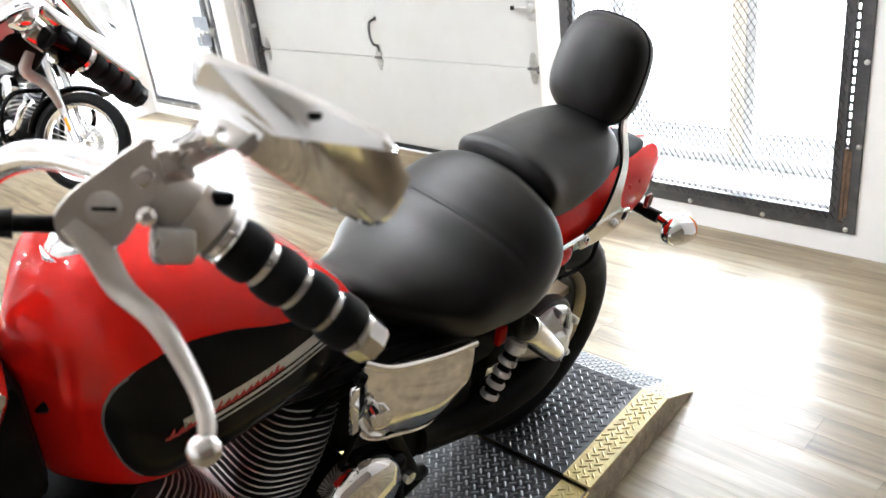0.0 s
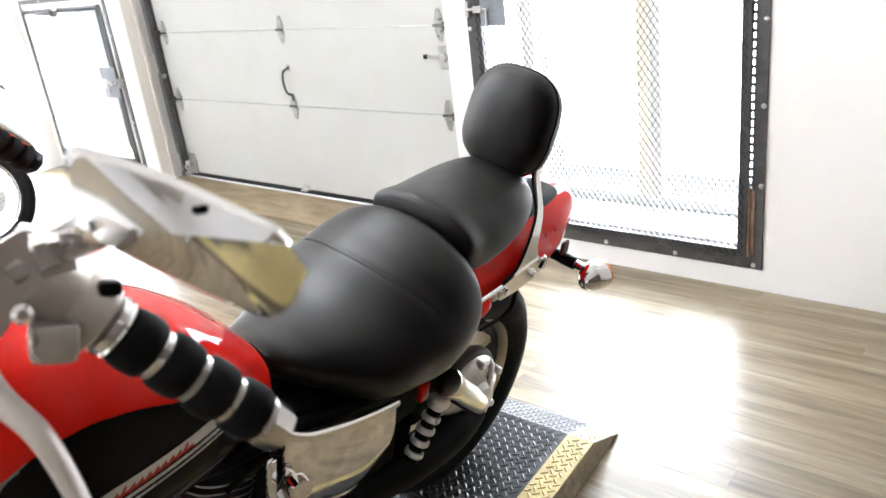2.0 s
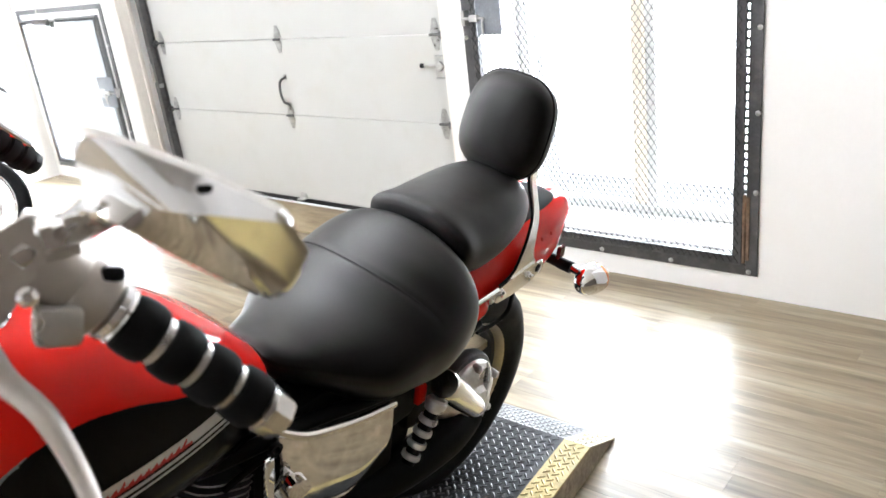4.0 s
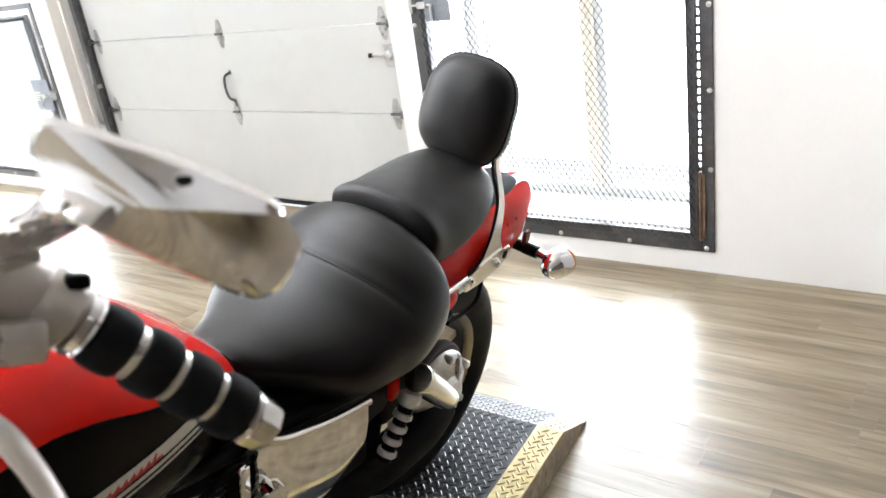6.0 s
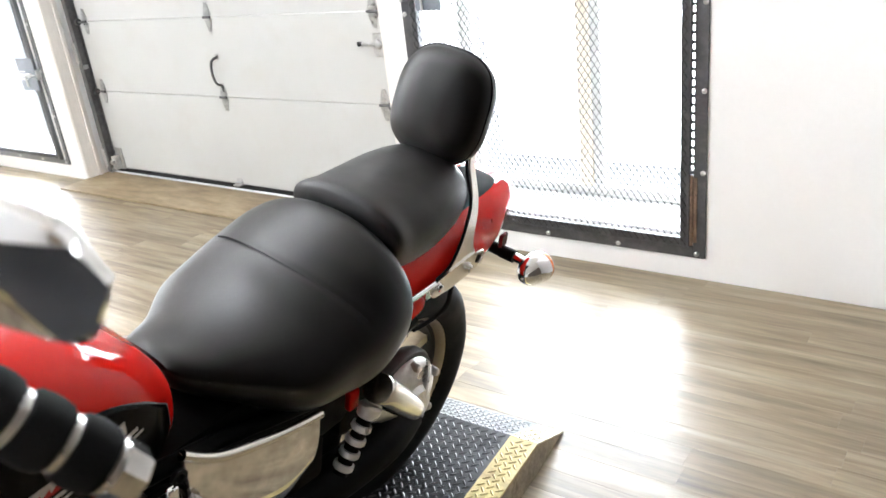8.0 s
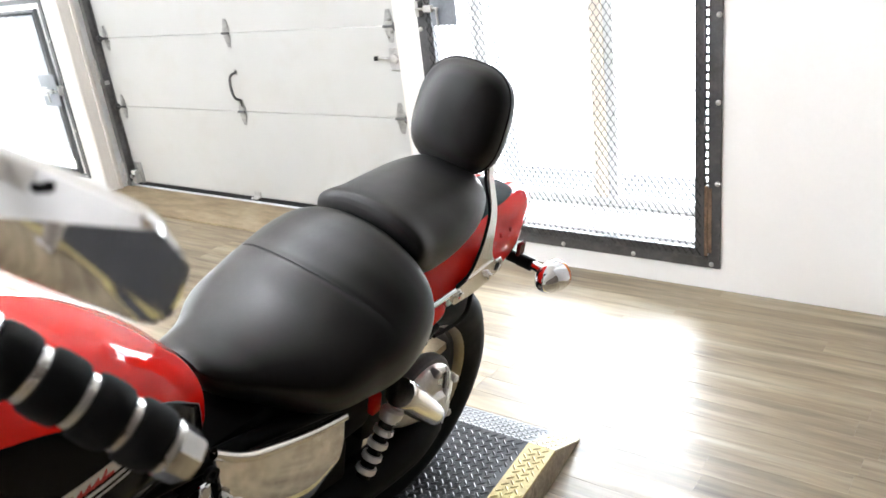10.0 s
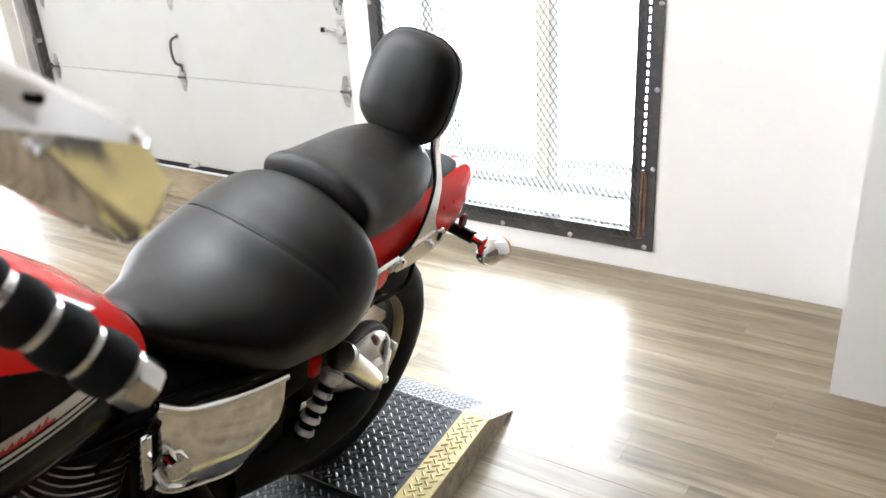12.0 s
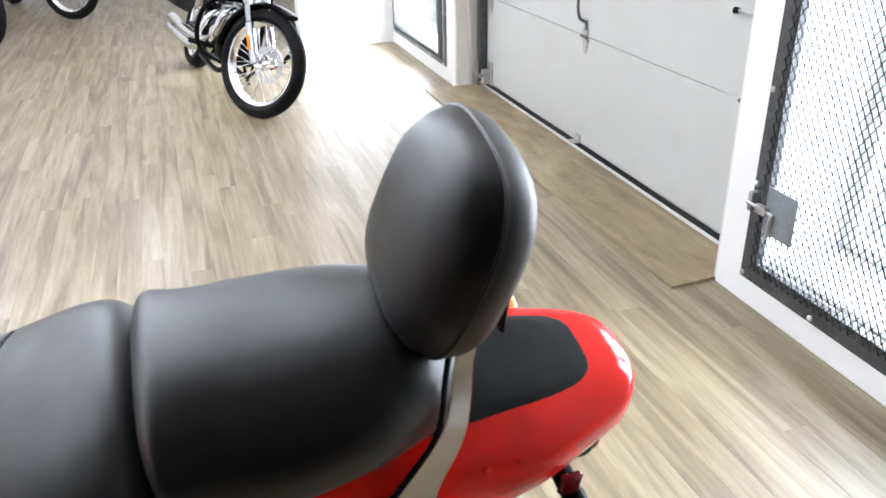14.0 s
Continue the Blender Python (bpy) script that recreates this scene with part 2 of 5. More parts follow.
fin_alu = pbr("fin_alu", (0.085, 0.085, 0.088), 0.42, metal=0.4, var=0.25, scale=18)
fin_edge = pbr("fin_edge", (0.52, 0.52, 0.51), 0.35, metal=0.9, var=0.2, scale=18)
tyre_rubber = pbr("tyre_rubber", (0.0038, 0.0038, 0.004), 0.62, var=0.35, scale=14, dirt=(0.0065, 0.0062, 0.006), spec=0.15)
grip_foam = pbr("grip_foam", (0.0045, 0.0045, 0.0048), 0.85, var=0.3, scale=40, fine=500, bump=0.4)
orange_lens = clear("orange_lens", (1.0, 0.30, 0.02), 0.12, 0.55)
amber_reflector = pbr("amber_reflector", (0.85, 0.26, 0.02), 0.25, var=0.1, coat=0.6)
red_lens = clear("red_lens", (0.55, 0.01, 0.01), 0.1, 0.5)
window_glass = clear("window_glass", (0.97, 0.99, 0.98), 0.0)
mirror_glass = pbr("mirror_glass", (0.9, 0.9, 0.9), 0.02, metal=1.0, var=0.0, bump=0.0, rvar=0.0)
badge_silver = pbr("badge_silver", (0.58, 0.57, 0.56), 0.3, metal=0.6, var=0.1)
badge_red = pbr("badge_red", (0.45, 0.02, 0.02), 0.35, var=0.1)
jamb_wood = pbr("jamb_wood", (0.80, 0.765, 0.72), 0.5, var=0.08, scale=4, stretch=(1, 1, 0.2))
concrete = pbr("concrete", (0.50, 0.49, 0.47), 0.8, var=0.15, scale=2)
plate_grey = pbr("plate_grey", (0.22, 0.24, 0.27), 0.45, metal=0.3, var=0.2, scale=9)
bulb_glow = glow("bulb_glow", (0.97, 0.98, 1.0), BULB)
lamp_white = pbr("lamp_white", (0.8, 0.8, 0.8), 0.4, var=0.04)
outside_white = glow("outside_white", (0.97, 0.985, 1.0), OUT)


# ---- mesh helpers ----
def part(name, bm, material, parent=None, label="", matrix=None, sharp=38, kind=""):
    """Links a bmesh as one mesh object, under a thing or a part."""
    me = bpy.data.meshes.new(name)
    bmesh.ops.recalc_face_normals(bm, faces=bm.faces)
    bm.to_mesh(me)
    bm.free()
    me.materials.append(material)
    me.shade_smooth()
    me.set_sharp_from_angle(angle=radians(sharp))
    ob = new(name, me)
    if parent is not None:
        ob.parent = parent
    if matrix is not None:
        ob.matrix_basis = matrix
    return tagged(ob, label=label, kind=kind)


def empty(name, m, label, category, group="", kind=""):
    ob = new(name)
    ob.matrix_basis = m
    return tagged(ob, label, category, group, kind)


def B():
    return bmesh.new()


def box(bm, c, s, bevel=0.0, m=None, seg=1):
    r = bmesh.ops.create_cube(bm, size=1.0)
    vs = r["verts"]
    bmesh.ops.scale(bm, vec=s, verts=vs)
    if bevel:
        es = list({e for v in vs for e in v.link_edges})
        out = bmesh.ops.bevel(bm, geom=es, offset=bevel, segments=seg, affect="EDGES", profile=0.5)
        vs = list({v for f in out["faces"] for v in f.verts} | {v for v in vs if v.is_valid})
    if m is not None:
        bmesh.ops.transform(bm, matrix=m, verts=vs)
    bmesh.ops.translate(bm, vec=c, verts=vs)
    return bm


def slab(bm, x0, x1, y0, y1, z0, z1, bevel=0.0):
    return box(bm, ((x0 + x1) / 2, (y0 + y1) / 2, (z0 + z1) / 2), (x1 - x0, y1 - y0, z1 - z0), bevel)


def loft(bm, loops, cap=True, closed=True):
    rings = [[bm.verts.new(p) for p in lp] for lp in loops]
    n = len(rings[0])
    for a, b in zip(rings, rings[1:]):
        for i in range(n if closed else n - 1):
            j = (i + 1) % n
            bm.faces.new((a[i], a[j], b[j], b[i]))
    if cap and closed:
        bm.faces.new(rings[0])
        bm.faces.new(rings[-1])
    return bm


def frames_on(pts):
    pts = [Vector(p) for p in pts]
    out, side = [], None
    for i, p in enumerate(pts):
        d = (pts[min(i + 1, len(pts) - 1)] - pts[max(i - 1, 0)]).normalized()
        if side is None:
            side = d.cross(Vector((0.13, 0.2, 1)) if abs(d.z) < 0.95 else Vector((1, 0.1, 0.2))).normalized()
        side = (side - d * side.dot(d)).normalized()
        out.append((p, side, d.cross(side)))
    return out


def smooth_line(pts, steps=6):
    pts = [Vector(p) for p in pts]
    out = []
    for i in range(len(pts) - 1):
        p0, p1, p2, p3 = pts[max(i - 1, 0)], pts[i], pts[i + 1], pts[min(i + 2, len(pts) - 1)]
        for k in range(steps):
            t = k / steps
            out.append(0.5 * ((2 * p1) + (p2 - p0) * t + (2 * p0 - 5 * p1 + 4 * p2 - p3) * t * t + (3 * p1 - p0 - 3 * p2 + p3) * t ** 3))
    return out + [pts[-1]]


def tube(bm, pts, r, n=10, steps=6, flat=1.0):
    """A round (or flattened) bar swept along a line; r may be a list over its points."""
    line = smooth_line(pts, steps) if steps > 1 else [Vector(p) for p in pts]
    loops = []
    for i, (p, a, b) in enumerate(frames_on(line)):
        f = i / max(1, len(line) - 1) * (len(r) - 1) if isinstance(r, (list, tuple)) else 0
        rr = r if not isinstance(r, (list, tuple)) else r[int(f)] + (r[min(int(f) + 1, len(r) - 1)] - r[int(f)]) * (f - int(f))
        loops.append([p + a * rr * math.cos(2 * math.pi * k / n) + b * rr * flat * math.sin(2 * math.pi * k / n) for k in range(n)])
    return loft(bm, loops)


def lathe(bm, prof, origin, axis, n=24):
    """A turned body: prof holds (distance along axis, radius)."""
    ax = Vector(axis).normalized()
    s = ax.cross(Vector((0, 0, 1)) if abs(ax.z) < 0.9 else Vector((1, 0, 0))).normalized()
    q = ax.cross(s)
    loops = [[Vector(origin) + ax * h + (s * math.cos(2 * math.pi * k / n) + q * math.sin(2 * math.pi * k / n)) * max(r, 0.0004) for k in range(n)] for h, r in prof]
    return loft(bm, loops)


def ring(bm, centre, axis, prof, n=48):
    """A closed turned ring: prof is a closed loop of (along axis, radius)."""
    ax = Vector(axis).normalized()
    s = ax.cross(Vector((0, 0, 1)) if abs(ax.z) < 0.9 else Vector((1, 0, 0))).normalized()
    q = ax.cross(s)
    rows = []
    for k in range(n):
        a = 2 * math.pi * k / n
        d = s * math.cos(a) + q * math.sin(a)
        rows.append([bm.verts.new(Vector(centre) + ax * h + d * r) for h, r in prof])
    m = len(prof)
    for k in range(n):
        for i in range(m):
            bm.faces.new((rows[k][i], rows[k][(i + 1) % m], rows[(k + 1) % n][(i + 1) % m], rows[(k + 1) % n][i]))
    return bm


def plate(bm, outline, thick, m):
    """A flat outline (p, q) with thickness, laid into the pose m."""
    lo, hi = [m @ Vector((p, q, 0)) for p, q in outline], [m @ Vector((p, q, thick)) for p, q in outline]
    return loft(bm, [lo, hi])


def rounded(pts, r=0.01, seg=4):
    """Rounds the corners of a flat outline."""
    out, n = [], len(pts)
    for i in range(n):
        a, b, c = Vector(pts[i - 1]), Vector(pts[i]), Vector(pts[(i + 1) % n])
        d1, d2 = (a - b), (c - b)
        k = min(r, d1.length * 0.45, d2.length * 0.45)
        p1, p2 = b + d1.normalized() * k, b + d2.normalized() * k
        for s in range(seg + 1):
            t = s / seg
            out.append(tuple((1 - t) ** 2 * p1 + 2 * t * (1 - t) * b + t * t * p2))
    return out


def spread(rows, steps):
    """Smooth stations between the given ones."""
    out = []
    for i in range(len(rows) - 1):
        a, b, c, d = (np.array(rows[j]) for j in (max(i - 1, 0), i, i + 1, min(i + 2, len(rows) - 1)))
        for k in range(steps):
            t = k / steps
            out.append(0.5 * (2 * b + (c - a) * t + (2 * a - 5 * b + 4 * c - d) * t * t + (3 * b - a - 3 * c + d) * t ** 3))
    return out + [np.array(rows[-1])]


def spow(v, e):
    return math.copysign(abs(v) ** e, v)


def station(y, hw, top, mid, bot, n=2.4, m=2.2, k=40, ys=None):
    """A closed section across the bike: half width, top, level of the greatest width, bottom."""
    lp = []
    for i in range(k):
        a = 2 * math.pi * i / k
        c, s = math.cos(a), math.sin(a)
        lp.append(Vector((hw * spow(c, 2 / n), y, mid + ((top - mid) if s > 0 else (mid - bot)) * spow(s, 2 / m))))
    return lp

# ---- the room ----
WY = 3.256          # inner face of the wall with the openings
LEFT, RIGHT, BACK = -12.5, 3.0, -5.0


def wall(name, boxes, label, paint=None):
    bm = B()
    for b in boxes:
        slab(bm, *b)
    return tagged(part(name, bm, paint or wall_paint, label=label), category="wall", kind="structure")


wall("wall_north", [
    (LEFT, -6.76, WY, 3.65, 0, CEIL), (-6.76, -5.56, WY, 3.65, 0, 0.19), (-6.76, -5.56, WY, 3.65, 1.38, CEIL),
    (-5.56, -5.285, WY, 3.65, 0, CEIL), (-5.285, -2.275, WY, 3.65, 2.42, CEIL), (-2.275, -2.06, WY, 3.65, 0, CEIL),
    (-2.06, -0.766, WY, 3.65, 0, 0.165), (-2.06, -0.766, WY, 3.65, 1.90, CEIL), (-0.766, RIGHT, WY, 3.65, 0, CEIL)],
    "white painted wall with window openings and a garage door")
pier = [(0.094, 2.625), (RIGHT, 2.625), (RIGHT, WY - 0.002), (0.053, WY - 0.002)]
bm = loft(B(), [[Vector((px, py, h)) for px, py in pier] for h in (0, CEIL)])
tagged(part("wall_pier", bm, wall_paint, label="white painted pier that stands out of the wall"), category="wall", kind="structure")
wall("wall_stub", [(-7.12, -6.92, 2.45, WY - 0.002, 0, CEIL)], "white painted stub wall beside the far window")
wall("wall_west", [(LEFT - 0.2, LEFT, BACK, 3.65, 0, CEIL)], "white painted end wall of the showroom")
wall("wall_east", [(RIGHT, RIGHT + 0.2, BACK, 3.65, 0, CEIL)], "plain dark brown painted wall", tan_paint)
wall("wall_south", [(LEFT, RIGHT, BACK - 0.2, BACK, 0, CEIL)], "plain white painted wall")
bm = slab(B(), LEFT - 0.2, RIGHT + 0.2, BACK - 0.2, 3.65, CEIL, CEIL + 0.15)
tagged(part("ceiling", bm, ceiling_paint, label="plain white ceiling with small round lamps"), category="ceiling", kind="structure")
bm = slab(B(), LEFT, RIGHT, BACK, 3.70, -0.12, -0.006)
floor = tagged(part("floor", bm, floor_vinyl, label="weathered beige wood-look vinyl plank floor, glossy"), category="floor", kind="structure")

bm = slab(B(), -60, 60, 3.70, 60, -0.25, -0.02)
tagged(part("ground", bm, concrete, label="pale concrete yard outside"), category="ground", kind="structure")
bm = slab(B(), -45, 45, 38, 38.2, -1, 30)
tagged(part("backdrop", bm, outside_white, label="overcast white daylight outside"), category="sky", kind="structure")


def ceiling_light(x, y):
    t = empty("pendant_light", pose(x, y, CEIL), "small round white pendant lamp, lit", "ceiling lamp", "ceiling lights")
    part("ceiling_rose", lathe(B(), [(-0.001, 0.055), (-0.012, 0.052), (-0.022, 0.030), (-0.026, 0.0)], (0, 0, 0), (0, 0, 1), 20), lamp_white, t)
    part("stem", tube(B(), [(0, 0, -0.02), (0, 0, -0.37)], 0.007, 8, 1), lamp_white, t)
    part("globe", lathe(B(), [(-0.36 - 0.06 * (1 - math.cos(a)), max(0.002, 0.06 * math.sin(a))) for a in np.linspace(0.12, math.pi, 12)], (0, 0, 0), (0, 0, 1), 20), bulb_glow, t)
    return t


for lx, ly in LAMP_PLACES:
    ceiling_light(lx, ly)


# ---- window behind each gate ----
def window(name, x0, x1, top, mullion):
    w = tagged(new(name), "window with a pale frame behind a security gate", "window", kind="structure")
    y = 3.60
    for n, b in (("window_sill", (x0, x1, 3.30, 3.66, 0.167, 0.186)), ("frame", (x0, x0 + 0.06, y, y + 0.05, 0.19, top)), ("frame", (x1 - 0.06, x1, y, y + 0.05, 0.19, top)), ("frame", (x0 + 0.06, x1 - 0.06, y, y + 0.05, 0.19, 0.235)), ("frame", (x0 + 0.06, x1 - 0.06, y, y + 0.05, top - 0.05, top))):
        part(n, slab(B(), *b, 0.003), window_alu, w)
    if mullion:
        part("mullion", slab(B(), mullion - 0.032, mullion + 0.032, y - 0.012, y + 0.04, 0.236, top - 0.05, 0.004), window_wood, w, "orange stained wooden mullion")
        part("mullion", slab(B(), mullion + 0.034, mullion + 0.085, y + 0.002, y + 0.04, 0.236, top - 0.05, 0.004), window_alu, w)
    g = part("pane", slab(B(), x0 + 0.06, x1 - 0.06, y + 0.045, y + 0.049, 0.236, top - 0.05), window_glass, w)
    g.visible_shadow = False
    return w


window("window_1", -2.06, -0.766, 1.90, -1.400)
window("window_2", -6.76, -5.56, 1.38, None)


def strand_mesh(x0, x1, z0, z1, y, cx=0.029, cz=0.0215, th=0.0014):
    """Expanded metal: zigzag strands that meet at their knuckles."""
    vs, fs = [], []
    nx, nz = int((x1 - x0) / (cx / 2)), int((z1 - z0) / cz)
    for r in range(nz):
        base = len(vs)
        for i in range(2 * nx + 1):
            x = x0 + i * (x1 - x0) / (2 * nx)
            node = i % 2 == 0
            up = ((i // 2 + r) % 2) * 2 - 1 if node else 0
            z = z0 + (r + 0.5) * cz + 0.5 * up * (cz - 2 * th)
            dy, h = 0.0022 * up, th * 1.25 if node else th * 0.72
            vs += [(x, y + dy - 0.002, z - h), (x, y + dy + 0.002, z - h), (x, y + dy + 0.002, z + h), (x, y + dy - 0.002, z + h)]
        for i in range(2 * nx):
            a, b = base + 4 * i, base + 4 * i + 4
            fs += [(a + k, a + (k + 1) % 4, b + (k + 1) % 4, b + k) for k in range(4)]
    me = bpy.data.meshes.new("mesh_panel")
    me.from_pydata(vs, [], fs)
    me.materials.append(mesh_steel)
    return me


def bolt(parent, x, y, z, r=0.011):
    part("bolt", lathe(B(), [(0, r), (0.004, r), (0.008, r * 0.7), (0.0095, r * 0.3)], (x, y, z), (0, -1, 0), 10), galvanised, parent)


def gate(name, x0, x1, z0, z1, hinge, lock_z, label, sizes=(0.050, 0.037, 0.010), steel=black_steel, plate_x=(0.112, 0.252), plate_h=0.082):
    """Steel security gate on the wall: bolted outer frame, leaf with expanded metal, hinge strip, latch."""
    g = empty(name, pose(0, 0, 0), label, "security gate", "security gates")
    ya = WY - 0.012
    fw, lw, gap = sizes
    for b in ((x0, x0 + fw, ya, WY - 0.001, z0, z1), (x1 - fw, x1, ya, WY - 0.001, z0, z1), (x0 + fw, x1 - fw, ya, WY - 0.001, z0, z0 + fw), (x0 + fw, x1 - fw, ya, WY - 0.001, z1 - fw, z1)):
        part("outer_frame", slab(B(), *b, 0.0015), steel, g)
    lx0, lx1, lz0, lz1 = x0 + fw + gap, x1 - fw - gap, z0 + fw + 0.004, z1 - fw - gap
    leaf = part("gate_leaf", slab(slab(slab(slab(B(), lx0, lx0 + lw, ya - 0.022, WY - 0.004, lz0, lz1, 0.002), lx1 - lw, lx1, ya - 0.022, WY - 0.004, lz0, lz1, 0.002), lx0 + lw, lx1 - lw, ya - 0.022, WY - 0.004, lz0, lz0 + lw, 0.002), lx0 + lw, lx1 - lw, ya - 0.022, WY - 0.004, lz1 - lw, lz1, 0.002), steel, g)
    me = strand_mesh(lx0 + 0.012, lx1 - 0.012, lz0 + 0.012, lz1 - 0.012, ya - 0.027)
    mesh = new("mesh_panel", me)
    mesh.parent = leaf
    tagged(mesh, "black expanded metal mesh", kind="stuff")
    hx = x1 - fw - gap / 2 if hinge == "right" else x0 + fw + gap / 2
    for hz in (z0 + 0.20, z1 - 0.25):
        h = part("hinge", lathe(B(), [(0, 0.008), (0.30, 0.008)], (hx, ya - 0.010, hz - 0.14), (0, 0, 1), 12), rusty_steel, g, "rusty steel barrel hinge")
        for q in range(2):
            s = -1 if q else 1
            part("knuckle", slab(B(), hx + s * 0.012 - 0.009, hx + s * 0.012 + 0.009, ya - 0.006, ya - 0.001, hz - 0.13, hz + 0.15, 0.001), rusty_steel, h)
    # tabs that bridge the gap
    z = z0 + 0.365
    while z < z1 - 0.4:
        part("knuckle", slab(B(), hx - 0.007, hx + 0.007, ya - 0.004, ya + 0.006, z, z + 0.012), steel, g)
        z += 0.034
    for bx in np.linspace(x0 + 0.012, x1 - 0.034, 5):
        bolt(g, bx, ya, z0 + 0.018)
    for k in range(int((z1 - z0 - 0.1) / 0.327)):
        bz = z0 + 0.043 + 0.327 * (k + 1)
        bolt(g, x1 - 0.012, ya, bz)
        bolt(g, x0 + 0.016, ya, bz - 0.01)
    s = 1 if hinge == "right" else -1
    ex = x0 if hinge == "right" else x1
    for lz in lock_z:
        lp = part("lock_plate", slab(B(), min(ex + s * plate_x[0], ex + s * plate_x[1]), max(ex + s * plate_x[0], ex + s * plate_x[1]), ya - 0.038, ya - 0.033, lz - plate_h, lz + plate_h, 0.002), plate_grey, g, "dark perforated lock plate")
        if steel is grey_steel:
            for q in range(4):
                part("label_bar", slab(B(), min(ex + s * 0.15, ex + s * 0.245), max(ex + s * 0.15, ex + s * 0.245) - 0.012 * (q % 2), ya - 0.0395, ya - 0.0381, lz - 0.038 + 0.018 * q, lz - 0.030 + 0.018 * q), window_alu, lp, "unreadable pale lettering")
        part("latch_bolt", tube(B(), [(ex + s * 0.03, ya - 0.045, lz - 0.005), (ex + s * 0.15, ya - 0.045, lz - 0.005), (ex + s * 0.155, ya - 0.05, lz - 0.02), (ex + s * 0.155, ya - 0.05, lz - 0.09)], 0.006, 8, 3), galvanised, lp)
        part("latch_bracket", box(B(), (ex + s * 0.105, ya - 0.045, lz - 0.005), (0.05, 0.02, 0.03), 0.003), galvanised, lp)
        part("keeper", box(B(), (ex + s * 0.03, ya - 0.018, lz - 0.005), (0.022, 0.035, 0.07), 0.003), galvanised, lp)
    return g


gate("security_gate", -2.133, -0.711, 0.100, 1.96, "right", (0.41, 1.213), "black steel security gate with expanded mesh, closed")
gate("security_gate", -6.838, -5.458, 0.105, 1.43, "left", (0.785,), "grey steel security gate, closed, over a bright window", (0.034, 0.040, 0.040), grey_steel, (0.03, 0.25), 0.115)


cl = empty("gate_closer", pose(-6.30, WY - 0.05, 1.335), "dark steel gate closer with a bent arm", "gate closer")
part("body", tube(B(), [(-0.17, 0.004, -0.01), (0.06, 0.004, -0.015)], 0.024, 14, 1), dark_galvanised, cl)
part("bracket", box(B(), (0.10, 0.018, -0.01), (0.10, 0.014, 0.085), 0.004), hinge_steel, cl)
part("arm", tube(B(), [(-0.09, 0.0, 0.02), (-0.085, -0.005, 0.06), (-0.09, 0.012, 0.105)], 0.007, 8, 4), hinge_steel, cl)


